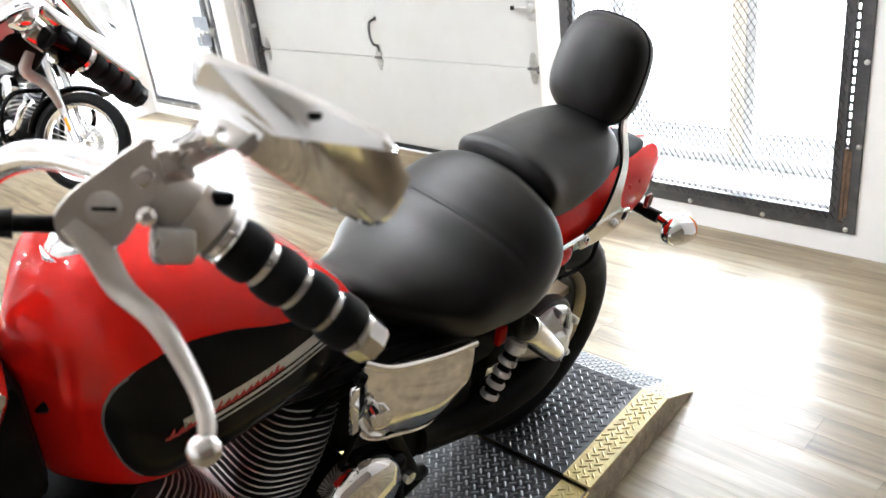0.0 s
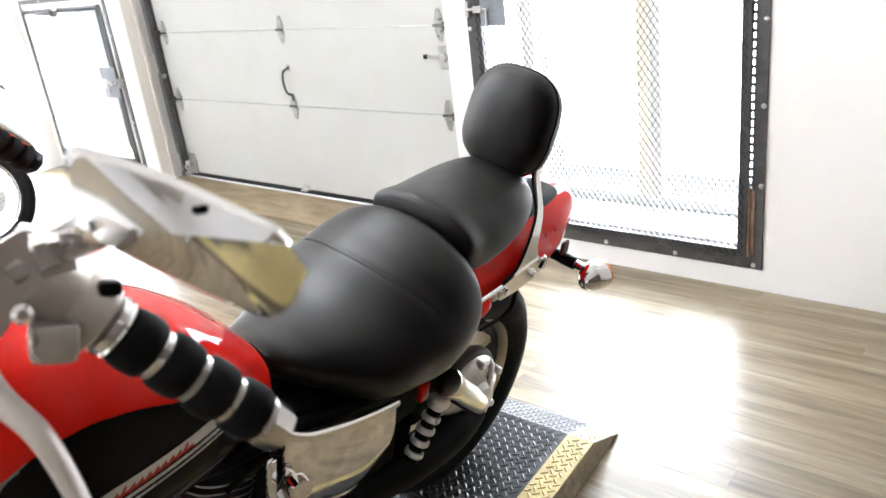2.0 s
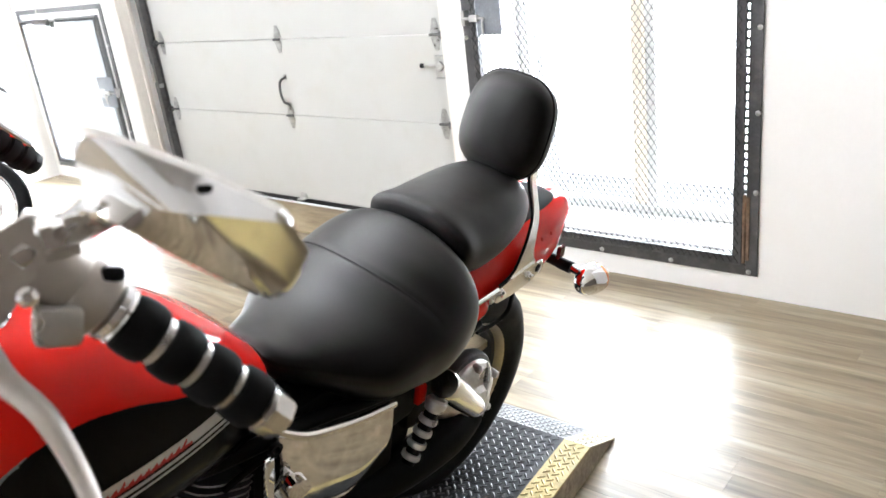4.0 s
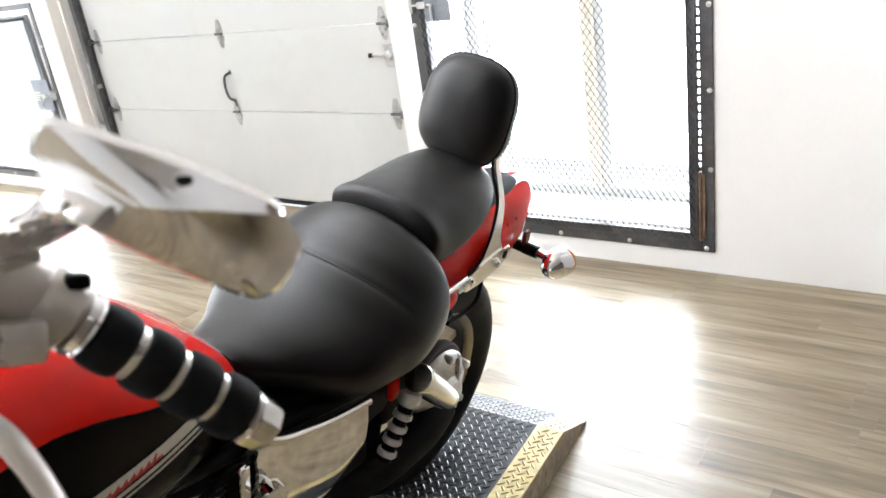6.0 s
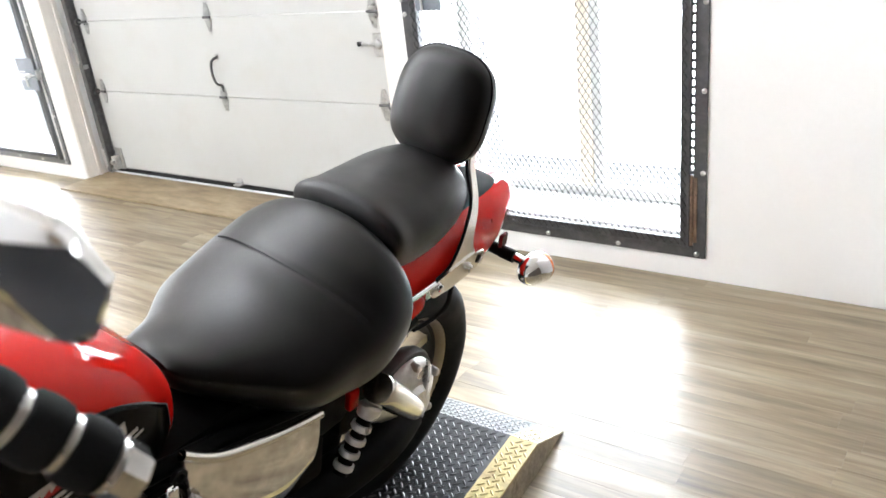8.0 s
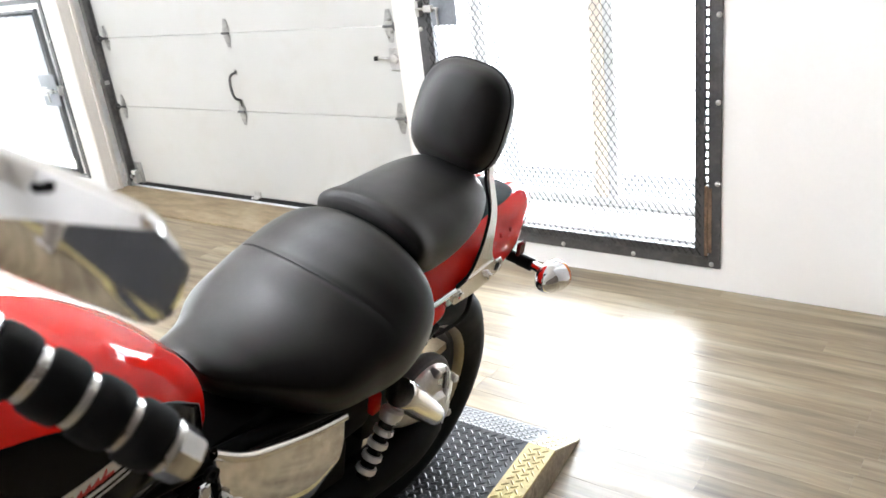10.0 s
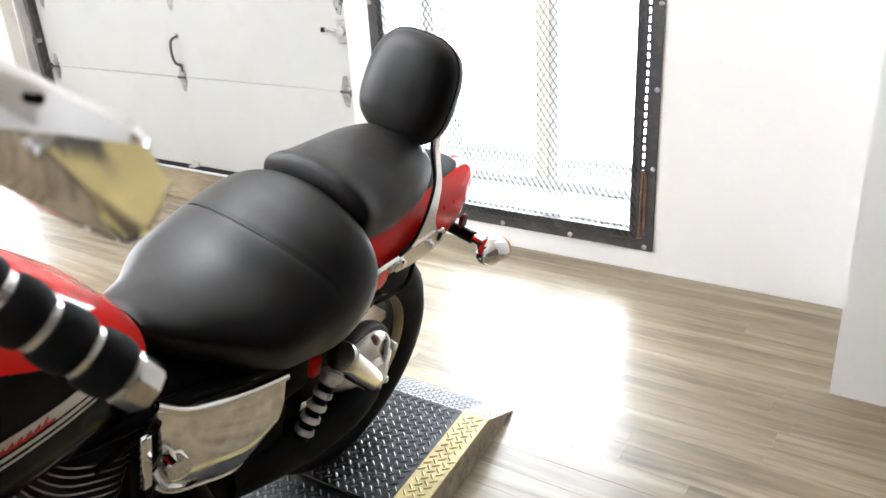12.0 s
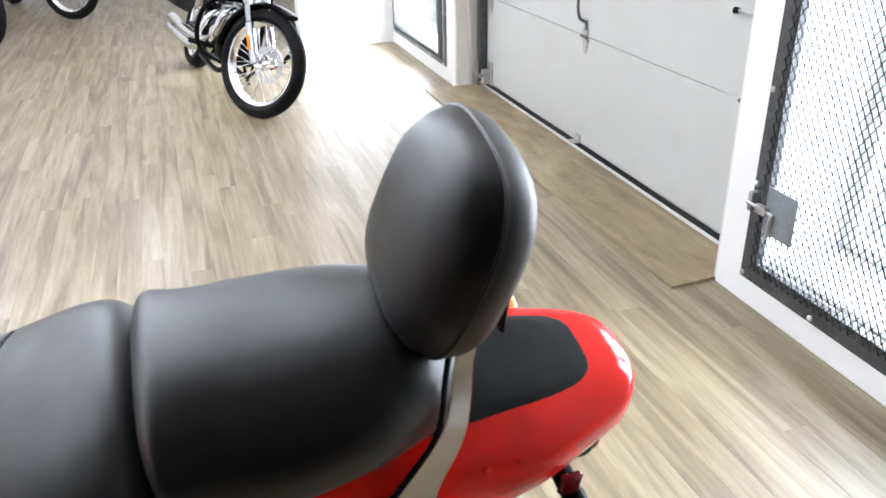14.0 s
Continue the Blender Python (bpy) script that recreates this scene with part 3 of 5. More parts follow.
# ---- garage door ----
def garage_door():
    g = empty("garage_door", pose(0, 0, 0), "white sectional steel garage door, closed", "garage door")
    x0, x1, y = -5.30, -2.26, 3.45
    edge_l, edge_r = -5.139, -2.392
    mid = -3.775
    seams = [0.052, 0.624, 1.108, 1.592, 2.076, 2.40]
    for k in range(5):
        bm = slab(B(), x0, x1, y, y + 0.045, seams[k] + 0.002, seams[k + 1] - 0.002, 0.0014)
        part("door_panel", bm, door_steel, g)
    part("bottom_seal", slab(B(), x0, x1, y - 0.006, y + 0.04, 0.021, 0.052, 0.004), seal_rubber, g, "black rubber bottom seal")
    part("seal_retainer", slab(B(), x0, x1, y - 0.004, y - 0.001, 0.053, 0.058), galvanised, g)
    for k in (1, 2, 3):
        for hx, end in ((edge_l + 0.055, -1), (mid, 0), (edge_r - 0.09, 1)):
            z = seams[k]
            h = part("hinge", box(B(), (hx, y - 0.004, z), (0.046, 0.008, 0.05), 0.003), hinge_steel, g)
            for s in (-1, 1):
                w1, w2 = (0.034, 0.012)
                bm = plate(B(), [(-w1, 0.012), (w1, 0.012), (w2, 0.085), (-w2, 0.085)], 0.003, Matrix.Translation((hx, y - 0.001, z)) @ Euler((radians(90), 0, 0)).to_matrix().to_4x4() @ Matrix.Diagonal((1, s, 1, 1)))
                part("hinge_leaf", bm, hinge_steel, h)
            part("hinge_pin", lathe(B(), [(0, 0.008), (0.06, 0.008)], (hx - 0.03, y - 0.014, z), (1, 0, 0), 8), dark_galvanised, h)
            if end:
                part("roller", lathe(B(), [(0, 0.006), (0.05, 0.006), (0.05, 0.022), (0.072, 0.022)], (hx, y - 0.02, z), (end, 0, 0), 12), dark_galvanised, h)
    # pull handle, slide latch, bottom brackets
    hx = mid + 0.006
    part("pull_handle", tube(B(), [(hx, y - 0.004, 0.87), (hx - 0.008, y - 0.045, 0.85), (hx - 0.01, y - 0.055, 0.78), (hx - 0.004, y - 0.045, 0.72), (hx, y - 0.01, 0.695), (hx, y - 0.004, 0.66)], 0.008, 8, 5), dark_galvanised, g)
    for fz in (0.872, 0.655):
        part("handle_foot", box(B(), (hx, y - 0.003, fz), (0.026, 0.006, 0.034), 0.002), hinge_steel, g)
    lp = part("latch_plate", box(B(), (edge_r - 0.062, y - 0.012, 0.940), (0.085, 0.024, 0.12), 0.006), galvanised, g, "galvanised slide latch")
    part("latch_drum", lathe(B(), [(0, 0.026), (0.014, 0.024), (0.018, 0.012)], (edge_r - 0.062, y - 0.024, 0.945), (0, -1, 0), 16), galvanised, lp)
    part("latch_bar", tube(B(), [(edge_r - 0.03, y - 0.03, 0.945), (edge_r - 0.17, y - 0.036, 0.950)], 0.008, 8, 1), galvanised, lp)
    part("latch_knob", tube(B(), [(edge_r - 0.165, y - 0.036, 0.950), (edge_r - 0.185, y - 0.042, 0.950)], [0.011, 0.013], 10, 1), seal_rubber, lp, "black knob")
    bb = part("bottom_bracket", box(box(B(), (edge_l + 0.035, y - 0.006, 0.125), (0.085, 0.010, 0.16), 0.003), (edge_l + 0.020, y - 0.030, 0.10), (0.05, 0.05, 0.10), 0.004), galvanised, g)
    part("cable_stud", lathe(B(), [(0, 0.012), (0.02, 0.012), (0.024, 0.018), (0.03, 0.016)], (edge_l + 0.03, y - 0.05, 0.11), (0, -1, 0), 12), hinge_steel, bb)
    for bx in (mid - 0.02, edge_r - 0.04):
        part("bottom_bracket", box(box(B(), (bx, y - 0.006, 0.070), (0.056, 0.010, 0.045), 0.003), (bx, y - 0.025, 0.055), (0.056, 0.045, 0.010), 0.002), galvanised, g)
    return g


garage_door()


def door_track(x, s):
    t = empty("door_track", pose(x, 0, 0), "galvanised vertical garage door track with jamb brackets", "door track", "door tracks")
    part("rail", slab(slab(slab(B(), -0.004, 0.004, 3.389, 3.449, 0.03, 2.3), -0.022, 0.022, 3.446, 3.4495, 0.03, 2.3), -0.022, 0.022, 3.387, 3.391, 0.03, 2.3), dark_galvanised, t)
    for z in (0.14, 0.9, 1.7):
        part("jamb_bracket", box(box(B(), (-s * 0.02, 3.42, z), (0.035, 0.075, 0.14), 0.003), (-s * 0.015, 3.415, z - 0.10), (0.05, 0.05, 0.03), 0.003), galvanised, t)


door_track(-5.185, 1)
door_track(-2.34, -1)

for jx, js in ((-5.285, 1), (-2.275, -1)):
    jamb = tagged(part("jamb_trim", slab(B(), min(jx, jx + js * 0.016), max(jx, jx + js * 0.016), WY + 0.004, 3.375, 0.0, 2.415, 0.002), jamb_wood, label="off-white painted wooden door jamb"), category="door jamb", kind="structure")
    part("stop_strip", slab(B(), min(jx + js * 0.0165, jx + js * 0.030), max(jx + js * 0.0165, jx + js * 0.030), 3.345, 3.375, 0.0, 2.415, 0.002), jamb_wood, jamb)

bm = slab(B(), -5.28, -2.28, 3.438, 3.64, 0.001, 0.009, 0.002)
tagged(part("door_sill", bm, window_alu, label="pale metal sill under the garage door"), category="sill", kind="structure")

# plywood threshold in front of the garage door
bm = B()
lo = [(-5.275, 3.03), (-2.270, 3.06), (-2.279, 3.252), (-2.282, 3.434), (-5.27, 3.434), (-5.281, 3.25)]
loft(bm, [[Vector((x, y, 0.001)) for x, y in lo], [Vector((x, y, 0.013)) for x, y in lo]])
tagged(part("plywood_sheet", bm, plywood, label="worn plywood threshold sheet lying before the garage door"), category="plywood")


# ---- work platform ----
def tread(bm, x0, x1, y0, y1, zf, q=0.0208):
    """Raised lozenges of tread plate in a basket pattern: each points at the middle of the next."""
    h = q / math.sqrt(2)
    L, W, H = 0.0128, 0.0037, 0.0028
    for j in range(int((y1 - y0) / h)):
        y = y0 + (j + 0.5) * h
        a = radians(45 if j % 2 else -45)
        ca, sa = math.cos(a), math.sin(a)
        first = math.ceil((x0(y) + 0.010) / (2 * h) - 0.5 * (j % 2))
        for i in range(first, first + 400):
            x = (i + 0.5 * (j % 2)) * 2 * h
            if x > x1(y) - 0.010:
                break
            at = lambda d, w, up: bm.verts.new((x + d * ca - w * sa, y + d * sa + w * ca, zf(y + d * sa + w * ca) + up))
            low = [at(d, w, 0.0002) for d, w in ((L, 0), (L * 0.55, W), (-L * 0.55, W), (-L, 0), (-L * 0.55, -W), (L * 0.55, -W))]
            top = [at(d, 0, H) for d in (L * 0.72, -L * 0.72)]
            for f in ((low[0], low[1], top[0]), (low[1], low[2], top[1], top[0]), (low[2], low[3], top[1]), (low[3], low[4], top[1]), (low[4], low[5], top[0], top[1]), (low[5], low[0], top[0])):
                bm.faces.new(f)
    return bm


DECK = 0.10


def platform():
    p = empty("lift_platform", pose(0, 0, 0), "low black diamond-plate motorcycle lift with yellow edges", "lift")
    xr = lambda y: -0.730 + (1.86 - y) * 0.095
    xl = lambda y: -1.47 + (1.86 - y) * 0.095
    yw = 0.088
    for y0, y1, z in ((1.405, 1.86, DECK), (-0.75, 1.398, DECK - 0.012)):
        zf = lambda y, z=z: z
        for a, b, mat, lab in ((lambda y: xl(y) + yw, lambda y: xr(y) - yw, deck_plate, "black diamond plate"), (lambda y: xr(y) - yw, xr, yellow_paint, "yellow painted edge"), (xl, lambda y: xl(y) + yw, yellow_paint, "yellow painted edge")):
            bm = B()
            loft(bm, [[Vector((x, y, h)) for x, y in ((a(y0), y0), (b(y0), y0), (b(y1), y1), (a(y1), y1))] for h in (z - 0.006, z)])
            d = part("deck_panel", bm, mat, p, lab)
            part("tread_pattern", tread(B(), a, b, y0 + 0.004, y1 - 0.004, zf), tread_steel if mat is deck_plate else mat, d, kind="stuff")
    # sloping end
    y0, y1 = 1.8605, 2.055
    zf = lambda y: DECK - (y - y0) / (y1 - y0) * (DECK - 0.006)
    ex = lambda y: -0.730 - (y - y0) / (y1 - y0) * 0.024
    el = lambda y: -1.47 + (y - y0) / (y1 - y0) * 0.02
    for a, b, mat, lab in ((lambda y: el(y) + yw, lambda y: ex(y) - yw, ramp_plate, "bare steel diamond plate ramp"), (lambda y: ex(y) - yw, ex, worn_yellow, "worn yellow painted edge"), (el, lambda y: el(y) + yw, worn_yellow, "worn yellow painted edge")):
        bm = B()
        loft(bm, [[Vector((x, y, zf(y) + h)) for x, y in ((a(y0), y0), (b(y0), y0), (b(y1), y1), (a(y1), y1))] for h in (-0.005, 0)])
        d = part("ramp_panel", bm, mat, p, lab)
        part("tread_pattern", tread(B(), a, b, y0 + 0.003, y1 - 0.003, zf), mat, d, kind="stuff")
    for f, sgn in ((lambda y: (xr(y) if y <= 1.86 else ex(y)) - 0.004, -1), (lambda y: (xl(y) if y <= 1.86 else el(y)) + 0.004, 1)):
        bm = B()
        ys = [-0.75, 1.40, 1.86, 2.05]
        tops = [DECK - 0.019, DECK - 0.007, DECK - 0.007, 0.003]
        loft(bm, [[Vector((f(y), y, 0.0005)), Vector((f(y), y, t)), Vector((f(y) + sgn * 0.004, y, t)), Vector((f(y) + sgn * 0.004, y, 0.0005))] for y, t in zip(ys, tops)])
        part("side_skirt", bm, skirt_steel, p, "scuffed grey steel side skirt")
    bm = slab(B(), xl(-0.75) + 0.02, xr(-0.75) - 0.02, -0.75, -0.744, 0.001, DECK - 0.02)
    part("end_skirt", bm, skirt_steel, p)
    return p


platform()

# ---- the red motorcycle ----
# Its own axes: x to its left, y to its rear, z up from where the tyres stand.
LEAN = 16.0
bike = empty("motorcycle", pose(-1.087, 0, DECK, 0, LEAN, 0), "red cruiser motorcycle with black saddle, parked on its side stand", "motorcycle")


def surface_x(rows, y, z, n, m):
    """Half width of a lofted body at a height, between its stations."""
    ys = [r[0] for r in rows]
    hw, top, mid, bot = (float(np.interp(y, ys, [r[k] for r in rows])) for k in (1, 2, 3, 4))
    q = (z - mid) / ((top - mid) if z > mid else (mid - bot))
    return hw * max(0.0, 1 - abs(q) ** m) ** (1 / n)


def surface_z(rows, y, x, n, m):
    ys = [r[0] for r in rows]
    hw, top, mid, bot = (float(np.interp(y, ys, [r[k] for r in rows])) for k in (1, 2, 3, 4))
    return mid + (top - mid) * max(0.0, 1 - abs(x / hw) ** n) ** (1 / m)


TANK = [tuple(r) for r in spread([(0.285, 0.03, 0.972, 0.877, 0.80), (0.301, 0.06, 1.027, 0.868, 0.737), (0.386, 0.164, 1.12, 0.891, 0.704), (0.497, 0.174, 1.10, 0.876, 0.692), (0.608, 0.171, 1.058, 0.862, 0.702), (0.698, 0.159, 1.01, 0.842, 0.705), (0.769, 0.144, 0.953, 0.819, 0.71), (0.812, 0.122, 0.91, 0.812, 0.726), (0.832, 0.104, 0.884, 0.817, 0.755), (0.841, 0.06, 0.855, 0.822, 0.79)], 8)]
SEAT = [tuple(r) for r in spread([(0.862, 0.055, 0.845, 0.835, 0.823), (0.887, 0.08, 0.845, 0.809, 0.762), (0.958, 0.131, 0.833, 0.778, 0.704), (1.053, 0.211, 0.842, 0.755, 0.639), (1.148, 0.233, 0.878, 0.763, 0.609), (1.213, 0.242, 0.897, 0.77, 0.602), (1.278, 0.234, 0.925, 0.789, 0.609), (1.318, 0.215, 0.933, 0.8, 0.623), (1.343, 0.175, 0.912, 0.811, 0.677), (1.351, 0.097, 0.879, 0.815, 0.729)], 14)]
PILL = [tuple(r) for r in spread([(1.338, 0.085, 0.945, 0.922, 0.895), (1.344, 0.122, 0.957, 0.912, 0.862), (1.358, 0.147, 0.966, 0.896, 0.817), (1.403, 0.148, 0.969, 0.878, 0.777), (1.48, 0.152, 0.968, 0.879, 0.78), (1.567, 0.141, 0.974, 0.888, 0.792), (1.634, 0.117, 0.97, 0.889, 0.799), (1.681, 0.083, 0.937, 0.873, 0.801), (1.698, 0.035, 0.905, 0.859, 0.809)], 8)]
FEND = [tuple(r) for r in spread([(1.286, 0.099, 0.807, 0.735, 0.66), (1.41, 0.129, 0.822, 0.731, 0.638), (1.553, 0.137, 0.827, 0.73, 0.631), (1.697, 0.137, 0.830, 0.735, 0.636), (1.8, 0.129, 0.832, 0.748, 0.659), (1.879, 0.104, 0.830, 0.760, 0.691), (1.928, 0.084, 0.824, 0.762, 0.7), (1.955, 0.062, 0.811, 0.762, 0.715), (1.966, 0.032, 0.796, 0.762, 0.728)], 6)]

tank = part("fuel_tank", loft(B(), [station(*s, 2.87, 2.88, 64) for s in TANK]), red_paint, bike, "glossy red teardrop fuel tank")


PANEL_TOP = spread([(0.352, 0.905), (0.358, 0.945), (0.375, 0.985), (0.405, 1.010), (0.449, 1.017), (0.537, 0.999), (0.635, 0.957), (0.70, 0.932), (0.757, 0.895), (0.810, 0.842)], 6)
PANEL_LOW = spread([(0.352, 0.895), (0.356, 0.86), (0.366, 0.81), (0.39, 0.772), (0.45, 0.745), (0.54, 0.742), (0.64, 0.746), (0.72, 0.750), (0.78, 0.760), (0.814, 0.795)], 6)


def tank_panel(grow, lift, side, nv=16):
    """A panel that hugs the tank's flank between an upper and a lower line."""
    cols = []
    for (ya, za), (yb, zb) in zip(PANEL_TOP, PANEL_LOW):
        col = []
        for k in range(nv + 1):
            t = k / nv
            y, z = ya + (yb - ya) * t, za + (zb - za) * t
            d = Vector((y - 0.57, (z - 0.87) * 1.6)).normalized() * grow
            y, z = y + d.x, z + d.y
            rim = lift if 0 < k < nv and 0 < len(cols) < len(PANEL_TOP) - 1 else -0.0015
            col.append(Vector((side * (surface_x(TANK, y, z, 2.87, 2.88) + rim), y, z)))
        cols.append(col)
    return loft(B(), cols, False, False)


def tank_stripe(y0, y1, z0, z1, h, lift, n=24, side=1):
    bm = B()
    loops = []
    for i in range(n + 1):
        t = i / n
        y = y0 + (y1 - y0) * t
        z = z0 + (z1 - z0) * t
        loops.append([Vector((side * (surface_x(TANK, y, zz, 2.87, 2.88) + l), y, zz)) for zz, l in ((z - h, lift), (z + h, lift), (z + h, lift - 0.002), (z - h, lift - 0.002))])
    return loft(bm, loops)


for side in (1, -1):
    part("panel_border", tank_panel(0.0025, 0.0008, side), grey_steel, tank, "thin grey pinstripe border")
    part("side_panel", tank_panel(0.0, 0.0018, side), gloss_black, tank, "gloss black oval side panel")
    part("badge", tank_stripe(0.445, 0.715, 0.874, 0.884, 0.0105, 0.0030, side=side), badge_silver, tank, "silver badge stripe")
    rise = lambda y: 0.866 + 0.054 * (y - 0.425)
    part("badge_underline", tank_stripe(0.415, 0.625, rise(0.415) - 0.003, rise(0.625) - 0.003, 0.0022, 0.0040, 30, side), badge_red, tank, "red stroke under the badge script")
    for k in range(15):
        sy = 0.42 + 0.0132 * k
        tall = 0.013 if k in (0, 6, 14) else 0.008
        part("badge_lettering", tank_stripe(sy, sy + 0.010, rise(sy) - 0.004, rise(sy) - 0.004 + tall, 0.0030, 0.0042, 6, side), badge_red, tank, "unreadable red script")
    part("badge_line", tank_stripe(0.47, 0.735, 0.853, 0.866, 0.0030, 0.0030, side=side), badge_silver, tank)
    part("badge_line", tank_stripe(0.50, 0.745, 0.842, 0.856, 0.0016, 0.0030, side=side), badge_silver, tank)
cap = part("fuel_cap", lathe(B(), [(0, 0.045), (0.012, 0.045), (0.02, 0.038), (0.024, 0.0)], (0, 0.42, 1.108), (0, -0.1, 1), 28), chrome, tank)
part("filler_ring", ring(B(), (0, 0.42, 1.112), (0, -0.1, 1), [(0, 0.044), (0, 0.054), (0.006, 0.052), (0.006, 0.044)], 32), chrome, cap)

seam_y = lambda x: 1.164 + 0.62 * x * x


def saddle():
    """The rider's saddle: a round body pulled in along its cross seam, full behind it."""
    bm = loft(B(), [station(*s, 2.06, 2.05, 96) for s in SEAT])
    for v in bm.verts:
        if v.co.z > 0.76:
            d = v.co.y - seam_y(v.co.x)
            fade = max(0.0, 1 - (abs(v.co.x) / 0.225) ** 4)
            v.co.z += fade * (-0.0020 * math.exp(-(d / 0.006) ** 2) + 0.0045 * math.exp(-((d - 0.055) / 0.034) ** 2) - 0.0035 * math.exp(-((d + 0.06) / 0.04) ** 2))
    return bm


seat = part("rider_seat", saddle(), seat_vinyl, bike, "broad black vinyl rider saddle", sharp=60)


def on_seat(x, y, lift):
    return Vector((x, y, surface_z(SEAT, y, x, 2.06, 2.05) - 0.0019 * max(0.0, 1 - (abs(x) / 0.225) ** 4) + lift))


xs = np.linspace(-0.19, 0.205, 56)
part("seam", tube(B(), [on_seat(x, seam_y(x), 0.0003) for x in xs], 0.0012, 6, 1), thread, seat, "dark stitched seam")
for x in np.linspace(-0.19, 0.20, 58):
    part("stitch", box(B(), on_seat(x, seam_y(x) - 0.0035, 0.0004), (0.0042, 0.0013, 0.0011)), thread, seat)

pill = part("passenger_seat", loft(B(), [station(*s, 2.12, 2.2, 64) for s in PILL]), seat_vinyl, bike, "black vinyl passenger pad", sharp=60)

fender = part("rear_fender", loft(B(), [station(*s, 3.15, 2.62, 56) for s in FEND]), red_paint, bike, "glossy red rear fender with rounded tail", sharp=50)


def fender_patch(y0, y1, hw, lift, nr=8, na=44):
    bm = B()
    rows = []
    for i in range(1, nr + 1):
        k = i / nr
        row = []
        for j in range(na):
            a = 2 * math.pi * j / na
            y = (y0 + y1) / 2 + (y1 - y0) / 2 * k * spow(math.cos(a), 2 / 4.2)
            x = hw * k * spow(math.sin(a), 2 / 4.2) * (1.12 - 0.30 * (y - y0) / (y1 - y0))
            row.append(bm.verts.new((x, y, surface_z(FEND, y, x, 3.15, 2.62) + (lift if i < nr else -0.001))))
        rows.append(row)
    for a, b in zip(rows, rows[1:]):
        for j in range(na):
            bm.faces.new((a[j], a[(j + 1) % na], b[(j + 1) % na], b[j]))
    bm.faces.new(rows[0])
    return bm


part("fender_pad", fender_patch(1.55, 1.896, 0.086, 0.003), fender_pad, fender, "matt black non-slip pad")
for side in (1, -1):
    # bright trim along the fender's lower edge and the red cover below it
    tr = part("side_trim", tube(B(), [(side * 0.140, 1.27, 0.728), (side * 0.148, 1.34, 0.737), (side * 0.152, 1.40, 0.7425), (side * 0.153, 1.49, 0.7435)], 0.0075, 10, 4), chrome, bike)
    part("trim_clip", box(B(), (side * 0.153, 1.476, 0.730), (0.008, 0.026, 0.036), 0.004), cast_alu, tr)
    part("side_rail_cover", tube(B(), [(side * 0.128, 1.25, 0.682), (side * 0.131, 1.34, 0.688), (side * 0.133, 1.42, 0.692), (side * 0.133, 1.455, 0.693), (side * 0.132, 1.474, 0.693), (side * 0.131, 1.484, 0.693)], [0.021, 0.022, 0.0215, 0.019, 0.013, 0.003], 16, 3), red_paint, bike, "red rail cover with a rounded end")
    # sissy bar plate, slotted end and upright
    out = [(1.478, 0.715), (1.490, 0.706), (1.560, 0.700), (1.625, 0.705), (1.672, 0.715), (1.685, 0.733), (1.676, 0.752), (1.640, 0.757), (1.545, 0.752), (1.492, 0.746), (1.478, 0.733)]
    pm = Matrix.Translation((side * 0.150, 0, 0)) @ Matrix(((0, 0, side, 0), (1, 0, 0, 0), (0, 1, 0, 0), (0, 0, 0, 1)))
    sp = part("sissy_bar_plate", plate(B(), rounded(out, 0.010), 0.007, pm), polished_alu, bike, "polished bracket plate")
    for by, bz in ((1.502, 0.729), (1.622, 0.727)):
        part("bolt", lathe(B(), [(0, 0.013), (0.004, 0.013), (0.004, 0.0095), (0.011, 0.009), (0.0125, 0.004)], (side * 0.157, by, bz), (side, 0, 0), 12), chrome, sp)
    part("slot", plate(B(), rounded([(1.653, 0.724), (1.669, 0.727), (1.674, 0.742), (1.658, 0.743)], 0.006), 0.0012, Matrix.Translation((side * 0.1572, 0, 0)) @ Matrix(((0, 0, side, 0), (1, 0, 0, 0), (0, 1, 0, 0), (0, 0, 0, 1)))), satin_black, sp)
    part("slot_rim", tube(B(), [(side * 0.1575, 1.650, 0.755), (side * 0.1575, 1.674, 0.752), (side * 0.1575, 1.683, 0.734), (side * 0.1575, 1.672, 0.716)], 0.003, 8, 4), polished_alu, sp)
    # flat upright: wide foot, narrow blade, bent in under the backrest
    blade = np.array([(0.150, 1.535, 0.738, 1.660, 0.745), (0.150, 1.545, 0.755, 1.652, 0.760), (0.149, 1.570, 0.780, 1.644, 0.772), (0.145, 1.597, 0.812, 1.645, 0.796), (0.140, 1.615, 0.838, 1.655, 0.821), (0.130, 1.637, 0.865, 1.673, 0.850), (0.120, 1.655, 0.886, 1.684, 0.874), (0.104, 1.666, 0.915, 1.691, 0.910), (0.090, 1.671, 0.948, 1.694, 0.946), (0.082, 1.679, 1.02, 1.701, 1.02)])
    sm = np.stack([np.interp(np.linspace(0, 9, 37), range(10), blade[:, k]) for k in range(5)], 1)
    sm[1:-1] = 0.25 * sm[:-2] + 0.5 * sm[1:-1] + 0.25 * sm[2:]
    loops = []
    for x, y0, z0, y1, z1 in sm:
        a, b = Vector((side * x, y0, z0)), Vector((side * x, y1, z1))
        d = (b - a).normalized() * 0.0018
        o = Vector((side * 0.0028, 0, 0))
        loops.append([a + o + d, b + o - d, b + o * 0.3, b - o * 0.3, b - o - d, a - o + d, a - o * 0.3, a + o * 0.3])
    up = part("sissy_bar_upright", loft(B(), loops), polished_alu, bike, "polished flat upright with a wide foot", sharp=40)
